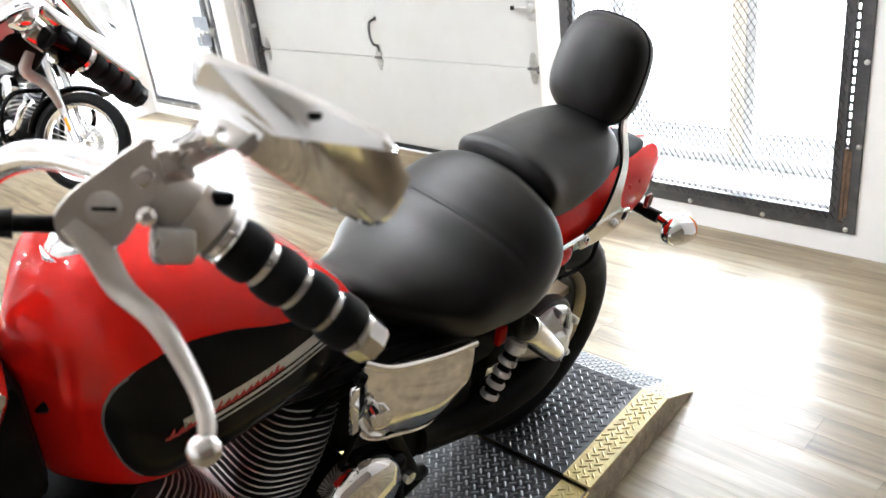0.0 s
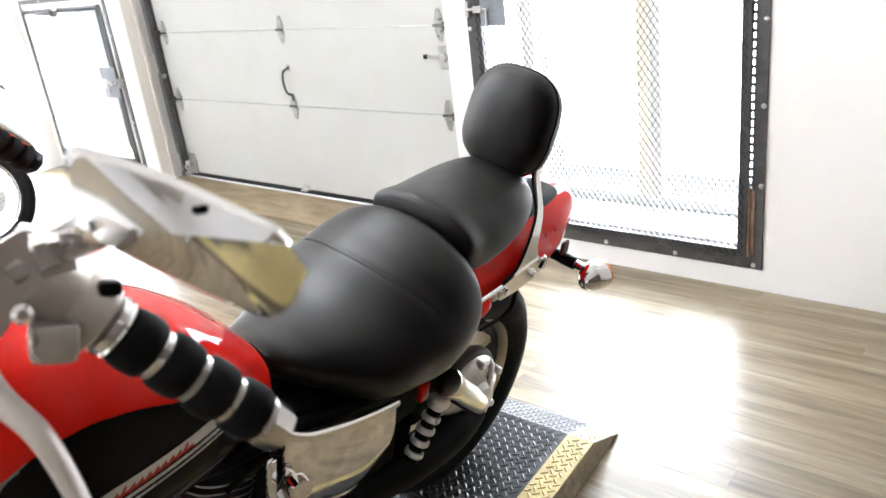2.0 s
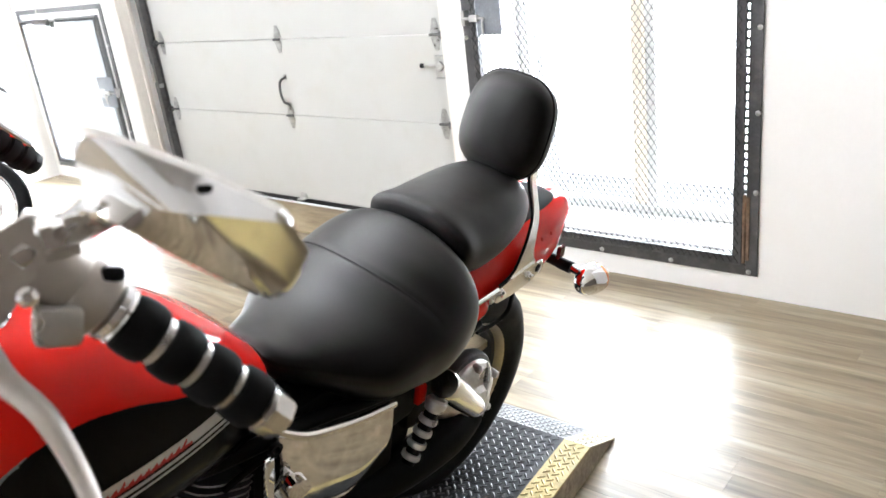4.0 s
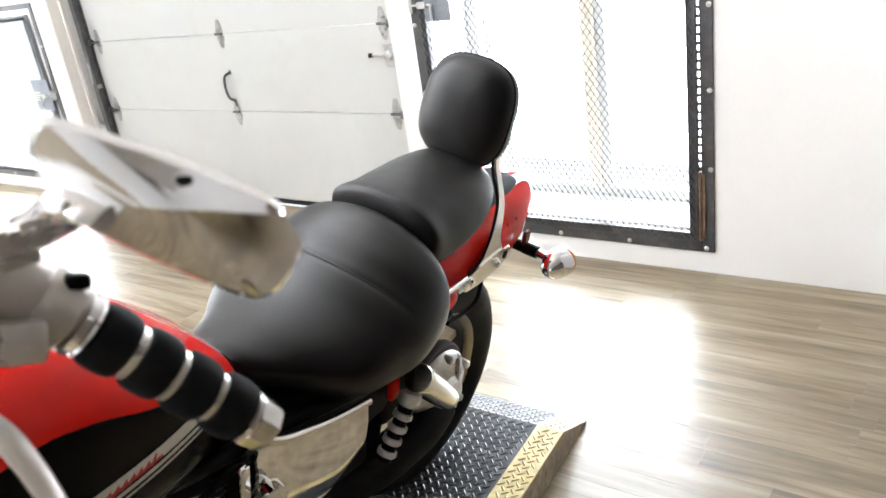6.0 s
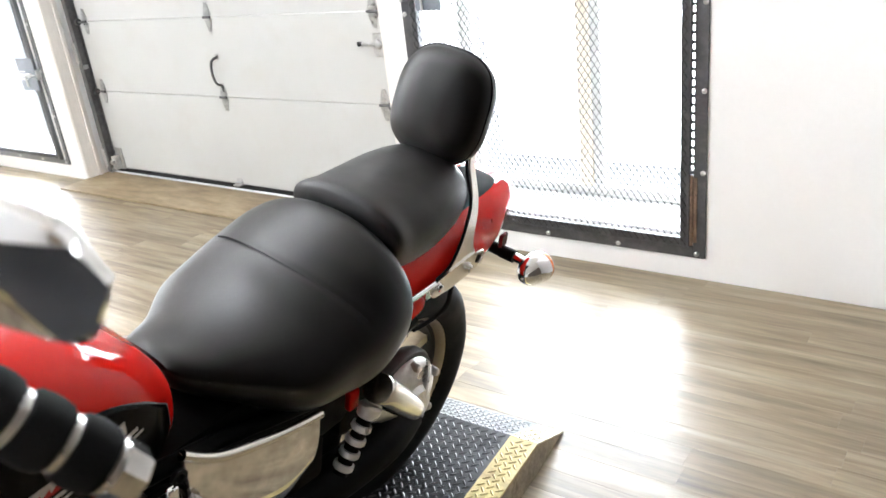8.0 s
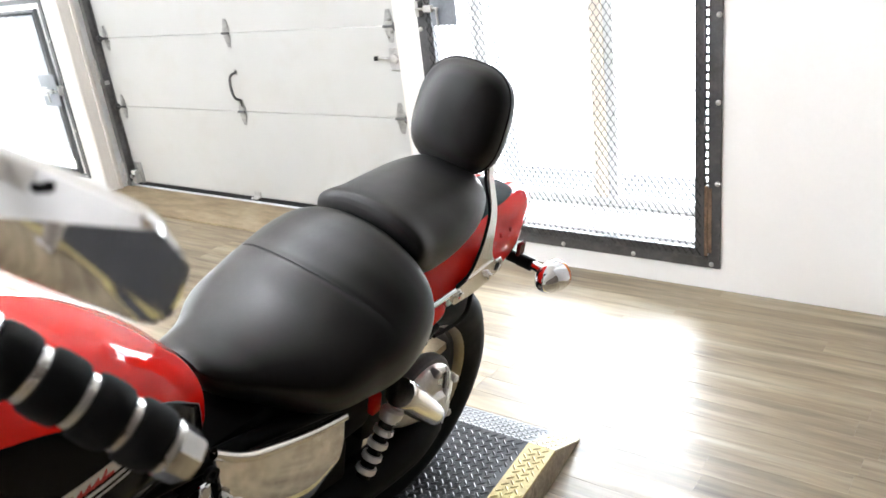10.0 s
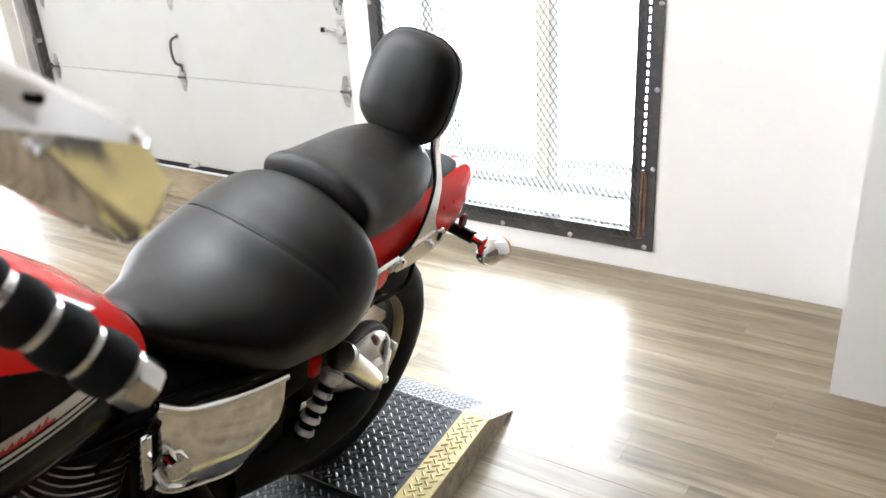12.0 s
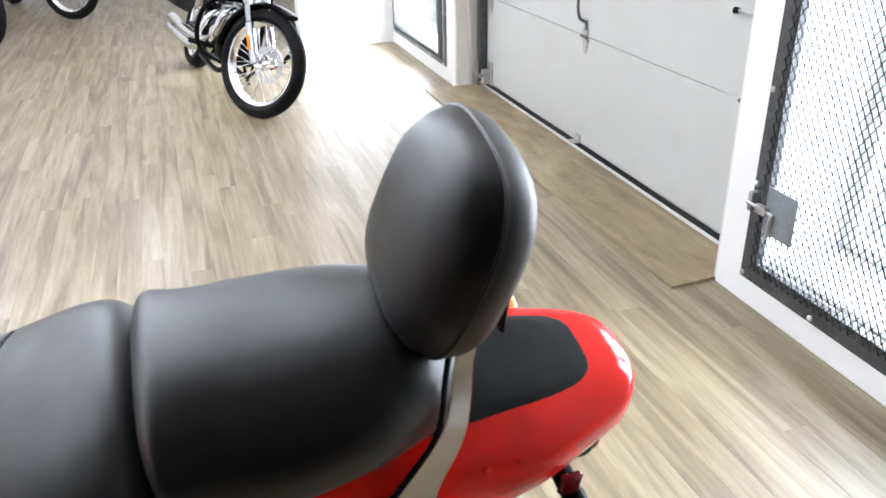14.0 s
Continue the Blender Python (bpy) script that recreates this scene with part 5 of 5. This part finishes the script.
        put("lever_ball", lathe(B(), [(-0.0125, 0.0), (-0.010, 0.007), (-0.005, 0.0115), (0.0, 0.0125), (0.005, 0.0115), (0.010, 0.007), (0.0125, 0.0)], (0.601, 0.265, 1.333), (0.3, -0.3, -0.2), 18), worn_chrome, lv)
    else:
        lv = part("lever", tube(B(), [(-0.412, 0.545, 1.222), (-0.404, 0.530, 1.194), (-0.388, 0.549, 1.173), (-0.374, 0.558, 1.150), (-0.366, 0.561, 1.132)], [0.010, 0.010, 0.009, 0.007, 0.006], 10, 5), control_alu, bike, "polished brake lever")
        res = part("brake_reservoir", box(B(), (-0.432, 0.535, 1.222), (0.05, 0.075, 0.055), 0.014, Euler((radians(-40), 0, 0)).to_matrix().to_4x4(), 3), satin_black, bike, "black brake fluid reservoir")
        part("cover_plate", box(B(), (-0.408, 0.563, 1.246), (0.022, 0.050, 0.040), 0.010, Euler((radians(-50), 0, 0)).to_matrix().to_4x4(), 3), worn_chrome, res)
        part("start_switch", box(B(), (-0.366, 0.588, 1.205), (0.03, 0.024, 0.026), 0.006, Euler((radians(-45), 0, 0)).to_matrix().to_4x4(), 2), gloss_black, sw)
    put("cable", tube(B(), [FACE @ Vector((-0.105, -0.012, -0.004)), Vector((0.355, 0.215, 1.41)), Vector((0.24, 0.11, 1.28)), Vector((0.10, 0.12, 1.02))], 0.005, 8, 6), satin_black, bike)
    # mirror: bright two-sided shell, dark glass on the rider's side
    mx, mz = Vector((0.766, 0.541, -0.347)), Vector((0.421, -0.830, -0.366))
    mc = Matrix.Translation((0.581, 0.366, 1.543) if lead else (0.554, 0.384, 1.470)) @ Matrix((mx, mz.cross(mx), mz)).transposed().to_4x4() @ Matrix.Scale(0.93 if lead else 1.0, 4)
    n = 25
    up = smooth_line([(-0.058, -0.046, -0.004), (-0.076, -0.041, -0.018), (-0.0785, -0.018, -0.024), (-0.066, -0.005, -0.024), (-0.007, 0.0085, -0.022), (0.045, 0.026, -0.011), (0.066, 0.031, -0.0055), (0.076, 0.021, -0.0025)], 6)
    low = smooth_line([(-0.052, -0.040, 0.010), (-0.036, -0.030, 0.019), (0.017, -0.048, 0.0135), (0.062, -0.064, 0.004), (0.075, -0.056, 0.001), (0.0795, -0.029, 0.0), (0.0785, 0.012, 0.0)], 7)
    for p in up:
        f = (0.0785 - p.x) / 0.155
        p.x, p.y = p.x - 0.0045 - 0.003 * f, p.y + 0.006 * f
    for p in low:
        f = (p.x + 0.052) / 0.13
        p.x, p.y = p.x + 0.009 * f, p.y - 0.0066 * f
    for p in up + low:
        dz = -0.075 * p.x
        p.x, p.y, p.z = p.x + 0.21 * dz, p.y + 1.52 * dz, p.z + dz
    pick = lambda line, t: line[round(t * (len(line) - 1))]
    back = Vector((-0.003, -0.030, -0.021))
    sections = []
    for i in range(n):
        t = i / (n - 1)
        u, w, c = pick(up, t), pick(low, t), Vector((-0.0453, -0.0247, 0.0100)).lerp(Vector((0.0669, 0.0212, -0.0036)), t)
        sections.append([mc @ p for p in (u.lerp(w, 0.04) + back, u + back * 0.12, u.lerp(c, 0.10) + Vector((0, 0, 0.003)), u.lerp(c, 0.55) + Vector((0, 0, 0.0015)), c, c.lerp(w, 0.5), w.lerp(c, 0.06) + Vector((0, 0, 0.0005)), w + back * 0.10, w.lerp(u, 0.04) + back)])
    mi = put("mirror", loft(B(), sections), chrome, bike, "chrome mirror shell")
    mi.data.set_sharp_from_angle(angle=radians(20))
    put("mirror_glass", loft(B(), [[sec[0] + mc.to_3x3() @ back * 0.06, sec[8] + mc.to_3x3() @ back * 0.06, sec[8] + mc.to_3x3() @ back * 0.1, sec[0] + mc.to_3x3() @ back * 0.1] for sec in sections[2:-2]]), mirror_glass, mi)
    put("drain_hole", lathe(B(), [(0, 0.0035), (0.002, 0.003)], mc @ Vector((0.006, 0.013, -0.006)), mz, 8), satin_black, mi)
    put("mirror_arm", tube(B(), [GI - gd * 0.088 + Vector((0.004, 0.006, 0.025)), FACE @ Vector((0.055, 0.045, 0.012)), mc @ Vector((-0.055, -0.058, -0.008)), mc @ Vector((-0.048, -0.050, -0.012))], [0.012, 0.013, 0.015, 0.012], 12, 5), chrome, mi)
    put("arm_nut", lathe(B(), [(-0.012, 0.017), (0.012, 0.017)], FACE @ Vector((0.050, 0.040, 0.010)), ex + ey * 0.3, 6), worn_chrome, mi)


hand_side(Matrix.Identity(4), True)
hand_side(Matrix.Translation((0, 0, -0.034)) @ OTHER, False)
# fork, lamp and front wheel
for s in (1, -1):
    part("fork_leg", tube(B(), [(s * 0.105, -0.095, 0.33), (s * 0.105, 0.06, 0.62), (s * 0.105, 0.26, 1.0)], [0.028, 0.028, 0.021], 16, 3), chrome, bike, "chrome fork leg", STEER)
    part("riser", tube(B(), [(s * 0.05, 0.255, 1.03), (s * 0.05, 0.247, 1.125)], 0.019, 14, 1), chrome, bike, "", STEER)
part("triple_clamp", box(B(), (0, 0.25, 1.02), (0.27, 0.07, 0.035), 0.015, Euler((radians(-28), 0, 0)).to_matrix().to_4x4(), 2), chrome, bike, "", STEER)
part("head_lamp", lathe(B(), [(-0.10, 0.085), (-0.09, 0.095), (0.0, 0.09), (0.06, 0.06), (0.09, 0.0)], (0, 0.10, 0.92), (0, 1, 0), 32), chrome, bike, "chrome round head lamp", STEER)
dial = part("speedometer", lathe(B(), [(-0.05, 0.045), (0.0, 0.058), (0.02, 0.058), (0.022, 0.052)], (0, 0.20, 1.09), (0, 0.35, 0.94), 28), chrome, bike, "", STEER)
part("dial_face", lathe(B(), [(0.0215, 0.05), (0.023, 0.05)], (0, 0.20, 1.09), (0, 0.35, 0.94), 28), satin_black, dial)
FC = (0, -0.095, 0.325)
fw = part("front_wheel", ring(B(), FC, (1, 0, 0), [(-0.04, 0.235), (-0.03, 0.215), (0.03, 0.215), (0.04, 0.235), (0.02, 0.225), (-0.02, 0.225)], 48), gold_rim, bike, "pale gold cast front wheel", STEER)
part("tyre", ring(B(), FC, (1, 0, 0), [(-0.04, 0.235), (-0.056, 0.265), (-0.045, 0.305), (0, 0.325), (0.045, 0.305), (0.056, 0.265), (0.04, 0.235), (0, 0.228)], 48), tyre_rubber, fw)
for k in range(5):
    a = 2 * math.pi * k / 5
    d = Vector((0, math.cos(a), math.sin(a)))
    part("wheel_spoke", tube(B(), [Vector(FC) + d * 0.03, Vector(FC) + d * 0.22], [0.022, 0.014], 8, 1), gold_rim, fw)
bm = B()
loft(bm, [[Vector((0.062 * math.cos(b), FC[1] + (0.345 + 0.02 * math.sin(b)) * math.cos(a), FC[2] + (0.345 + 0.02 * math.sin(b)) * math.sin(a))) for b in np.linspace(0, 2 * math.pi, 14, endpoint=False)] for a in np.linspace(radians(20), radians(165), 24)])
part("front_fender", bm, red_paint, bike, "glossy red front fender", STEER)

# ---- other motorcycles ----
def cruiser(m, label, turn, group="parked motorcycles"):
    """A black cruiser with wire wheels. Origin under its front wheel, y to its rear."""
    b = empty("cruiser_motorcycle", m, label, "motorcycle", group)
    R, base = 0.335, 1.56
    fork = pose(0, 0, 0, 0, 0, turn)
    for wy, nm, wd, rr in ((0.0, "front_wheel", 0.046, R), (base, "rear_wheel", 0.065, 0.315)):
        c = (0, wy, rr)
        ri = rr - 0.085
        w = part(nm, ring(B(), c, (1, 0, 0), [(-wd * 0.7, ri + 0.012), (-wd * 0.6, ri - 0.004), (-wd * 0.3, ri - 0.016), (wd * 0.3, ri - 0.016), (wd * 0.6, ri - 0.004), (wd * 0.7, ri + 0.012), (wd * 0.3, ri), (-wd * 0.3, ri)], 48), chrome, b, "chrome wire-spoke wheel", fork if wy == 0 else None)
        part("tyre", ring(B(), c, (1, 0, 0), [(-wd * 0.66, ri + 0.008), (-wd, ri + 0.035), (-wd * 0.92, ri + 0.058), (-wd * 0.5, rr - 0.006), (0, rr), (wd * 0.5, rr - 0.006), (wd * 0.92, ri + 0.058), (wd, ri + 0.035), (wd * 0.66, ri + 0.008), (0, ri)], 48), tyre_rubber, w, "black tyre")
        part("hub", lathe(B(), [(-0.05, 0.02), (-0.045, 0.036), (-0.03, 0.022), (0.03, 0.022), (0.045, 0.036), (0.05, 0.02)], c, (1, 0, 0), 20), chrome, w)
        for k in range(32):
            a = 2 * math.pi * k / 32
            s = 1 if k % 2 else -1
            q = a + (0.5 if (k // 2) % 2 else -0.5)
            part("wire_spoke", tube(B(), [(s * 0.038, wy + 0.03 * math.cos(q), rr + 0.03 * math.sin(q)), (s * 0.006, wy + (ri - 0.012) * math.cos(a), rr + (ri - 0.012) * math.sin(a))], 0.0028, 5, 1), chrome, w)
        part("brake_disc", ring(B(), (0.055 if wy == 0 else -0.06, wy, rr), (1, 0, 0), [(-0.002, 0.075), (-0.002, 0.118), (0.002, 0.118), (0.002, 0.075)], 36), galvanised, w)
    part("caliper", box(B(), (0.065, 0.12, 0.36), (0.05, 0.06, 0.10), 0.015, None, 2), chrome, b, "", fork)
    for s in (1, -1):
        f = part("fork_leg", tube(B(), [(s * 0.085, -0.01, R), (s * 0.085, 0.10, 0.56), (s * 0.085, 0.105, 0.57), (s * 0.085, 0.26, 0.93)], [0.028, 0.027, 0.020, 0.020], 14, 3), aged_chrome, b, "chrome fork leg", fork)
        part("reflector", box(B(), (s * 0.118, 0.045, 0.45), (0.008, 0.022, 0.09), 0.003, Euler((radians(-24), 0, 0)).to_matrix().to_4x4()), amber_reflector, f, "amber reflector")
        part("fork_cover", tube(B(), [(s * 0.085, 0.15, 0.67), (s * 0.085, 0.26, 0.93)], 0.028, 14, 1), aged_chrome, f)
        part("mirror", box(B(), (s * 0.36, 0.34, 1.28), (0.12, 0.02, 0.07), 0.012, None, 2), chrome, b, "", fork)
        part("mirror_arm", tube(B(), [(s * 0.30, 0.36, 1.15), (s * 0.33, 0.34, 1.25)], 0.005, 6, 1), chrome, b, "", fork)
        part("hand_grip", tube(B(), [(s * 0.30, 0.42, 1.12), (s * 0.41, 0.50, 1.09)], 0.018, 12, 1), grip_foam, b, "", fork)
        part("turn_signal", lathe(B(), [(-0.03, 0.008), (-0.015, 0.026), (0.02, 0.03)], (s * 0.20, 0.19, 0.98), (0, -1, 0), 14), amber_reflector, b, "", fork)
        part("foot_peg", tube(B(), [(s * 0.16, 0.62, 0.30), (s * 0.32, 0.60, 0.31)], 0.018, 10, 1), tyre_rubber, b)
        bag = part("saddle_bag", box(B(), (s * 0.22, 1.50, 0.58), (0.15, 0.42, 0.30), 0.04, None, 2), fender_pad, b, "black leather saddle bag")
        part("bag_lid", box(B(), (s * 0.225, 1.50, 0.715), (0.165, 0.44, 0.05), 0.015, None, 2), satin_black, bag)
    part("headlamp_bracket", box(B(), (0, 0.17, 0.86), (0.20, 0.04, 0.06), 0.012, None, 2), chrome, b, "", fork)
    hl = part("head_lamp", lathe(B(), [(-0.075, 0.072), (-0.07, 0.082), (0.0, 0.078), (0.05, 0.05), (0.07, 0.0)], (0, 0.10, 0.90), (0, 1, 0.05), 28), chrome, b, "chrome head lamp", fork)
    part("lamp_lens", lathe(B(), [(-0.088, 0.02), (-0.084, 0.05), (-0.074, 0.071)], (0, 0.10, 0.90), (0, 1, 0.05), 28), window_glass, hl)
    part("handlebar", tube(B(), [(-0.40, 0.50, 1.09), (-0.30, 0.42, 1.12), (-0.16, 0.30, 1.10), (0, 0.28, 1.02), (0.16, 0.30, 1.10), (0.30, 0.42, 1.12), (0.40, 0.50, 1.09)], 0.012, 10, 5), chrome, b, "", fork)
    bm = B()
    loft(bm, [[Vector((0.060 * math.cos(t), (R + 0.022 + 0.020 * math.sin(t)) * math.cos(a), R + (R + 0.022 + 0.020 * math.sin(t)) * math.sin(a))) for t in np.linspace(0, 2 * math.pi, 12, endpoint=False)] for a in np.linspace(radians(5), radians(114), 22)])
    part("front_fender", bm, gloss_black, b, "gloss black front fender", fork)
    bm = B()
    loft(bm, [[Vector((0.10 * math.cos(t), base + (0.345 + 0.03 * math.sin(t)) * math.cos(a), 0.315 + (0.345 + 0.03 * math.sin(t)) * math.sin(a))) for t in np.linspace(0, 2 * math.pi, 12, endpoint=False)] for a in np.linspace(radians(10), radians(150), 20)])
    part("rear_fender", bm, gloss_black, b)
    part("fuel_tank", loft(B(), [station(*s, 2.2, 2.2, 28) for s in spread([(0.30, 0.06, 0.94, 0.87, 0.80), (0.36, 0.12, 0.98, 0.87, 0.76), (0.50, 0.14, 0.99, 0.86, 0.75), (0.68, 0.11, 0.93, 0.83, 0.75), (0.82, 0.05, 0.84, 0.80, 0.76)], 4)]), gloss_black, b, "gloss black fuel tank")
    part("seat", loft(B(), [station(*s, 2.5, 2.4, 28) for s in spread([(0.80, 0.06, 0.80, 0.77, 0.72), (0.95, 0.14, 0.76, 0.72, 0.66), (1.15, 0.16, 0.79, 0.73, 0.66), (1.28, 0.13, 0.85, 0.79, 0.70), (1.60, 0.11, 0.84, 0.80, 0.74), (1.68, 0.05, 0.82, 0.79, 0.76)], 4)]), seat_vinyl, b, "black saddle")
    en = part("crankcase", box(B(), (0, 0.72, 0.34), (0.26, 0.44, 0.24), 0.05, None, 3), satin_black, b, "black engine case")
    for s in (1, -1):
        part("engine_cover", lathe(B(), [(0, 0.10), (0.03, 0.10), (0.05, 0.07), (0.055, 0.0)], (s * 0.12, 0.70, 0.34), (s, 0, 0), 28), chrome, en)
        part("down_tube", tube(B(), [(s * 0.06, 0.28, 0.84), (s * 0.09, 0.42, 0.45), (s * 0.10, 0.50, 0.17), (s * 0.10, 1.1, 0.17)], 0.018, 10, 5), gloss_black, b)
    for hy, hz, ty, tz in ((0.66, 0.44, 0.56, 0.70), (0.80, 0.44, 0.90, 0.70)):
        cy = part("cylinder", tube(B(), [(0, hy, hz), (0, ty, tz)], 0.06, 16, 1), fin_alu, b)
        for k in range(9):
            t = k / 9
            p = Vector((0, hy + (ty - hy) * t, hz + (tz - hz) * t))
            part("cooling_fin", lathe(B(), [(-0.003, 0.085), (0.003, 0.085)], p, (0, ty - hy, tz - hz), 18), fin_edge, cy)
    for k, (py, pz) in enumerate(((0.50, 0.58), (0.84, 0.52))):
        part("exhaust_pipe", tube(B(), [(-0.09, py, pz), (-0.17, py - 0.03, pz - 0.06), (-0.19, py + 0.06, pz - 0.22), (-0.19, 1.0, 0.30 - 0.07 * k), (-0.19, 1.75, 0.31 - 0.08 * k)], [0.022, 0.024, 0.026, 0.034, 0.042], 14, 6), chrome, b, "chrome exhaust pipe")
    part("air_cleaner", lathe(B(), [(0, 0.085), (0.05, 0.085), (0.06, 0.07), (0.062, 0.0)], (-0.11, 0.72, 0.66), (-1, 0, 0), 28), chrome, b)
    part("crash_bar", tube(B(), [(-0.06, 0.36, 0.66), (-0.26, 0.40, 0.62), (-0.33, 0.42, 0.48), (-0.28, 0.46, 0.30), (-0.10, 0.50, 0.22)], 0.016, 10, 6), gloss_black, b, "black engine guard bar")
    part("crash_bar", tube(B(), [(0.06, 0.36, 0.66), (0.26, 0.40, 0.62), (0.33, 0.42, 0.48), (0.28, 0.46, 0.30), (0.10, 0.50, 0.22)], 0.016, 10, 6), gloss_black, b)
    part("side_stand", tube(B(), [(0.10, 0.70, 0.22), (0.22, 0.78, 0.03)], 0.011, 8, 1), gloss_black, b)
    part("tail_lamp", box(B(), (0, 1.93, 0.56), (0.09, 0.05, 0.06), 0.012, None, 2), red_lens, b)
    part("swingarm", tube(B(), [(0.09, 1.56, 0.315), (0.10, 1.1, 0.33)], 0.022, 10, 1), gloss_black, b)
    part("swingarm", tube(B(), [(-0.09, 1.56, 0.315), (-0.10, 1.1, 0.33)], 0.022, 10, 1), gloss_black, b)
    return b


black_bike = cruiser(pose(-5.135, 1.82, 0, 0, 20, 100), "black cruiser motorcycle with chrome wire wheels and black saddle bags", 30)
copy_thing(black_bike, pose(-9.30, 0.46, 0, 0, 8, 118))
copy_thing(black_bike, pose(-7.95, -0.20, 0, 0, 8, 112))

# ---- floor planks ----
PLANK_W, PLANK_L = 0.091, 1.22
meshes = []
for k in range(4):
    bm = slab(B(), 0.0002, PLANK_L - 0.0002, 0.0002, PLANK_W - 0.0002, -0.006, 0.0, 0.0002)
    me = bpy.data.meshes.new("plank")
    bm.to_mesh(me)
    bm.free()
    me.materials.append(floor_vinyl)
    meshes.append(me)
rng = random.Random(7)
rest_v, rest_f, count = [], [], 0
y = WY - 0.003 - PLANK_W
while y > BACK:
    x = LEFT - rng.random() * PLANK_L
    while x < RIGHT:
        near = -4.6 < x + 0.6 < 1.3 and y > -0.4
        if near and count < 300:
            p = new("plank", meshes[rng.randrange(4)])
            p.location = (x, y, 0)
            p.parent = floor
            count += 1
        else:
            i = len(rest_v)
            a, b, c, d = max(x, LEFT) + 0.0003, min(x + PLANK_L, RIGHT) - 0.0003, y + 0.0003, y + PLANK_W - 0.0003
            if b > a:
                rest_v += [(a, c, -0.0005), (b, c, -0.0005), (b, d, -0.0005), (a, d, -0.0005), (a, c, -0.005), (b, c, -0.005), (b, d, -0.005), (a, d, -0.005)]
                rest_f += [tuple(i + q for q in f) for f in ((0, 1, 2, 3), (4, 7, 6, 5), (0, 4, 5, 1), (1, 5, 6, 2), (2, 6, 7, 3), (3, 7, 4, 0))]
        x += PLANK_L
    y -= PLANK_W
me = bpy.data.meshes.new("distant_planks")
me.from_pydata(rest_v, [], rest_f)
me.materials.append(far_vinyl)
dp = new("distant_planks", me)
dp.parent = floor
tagged(dp, "further vinyl planks of the same floor", kind="stuff")
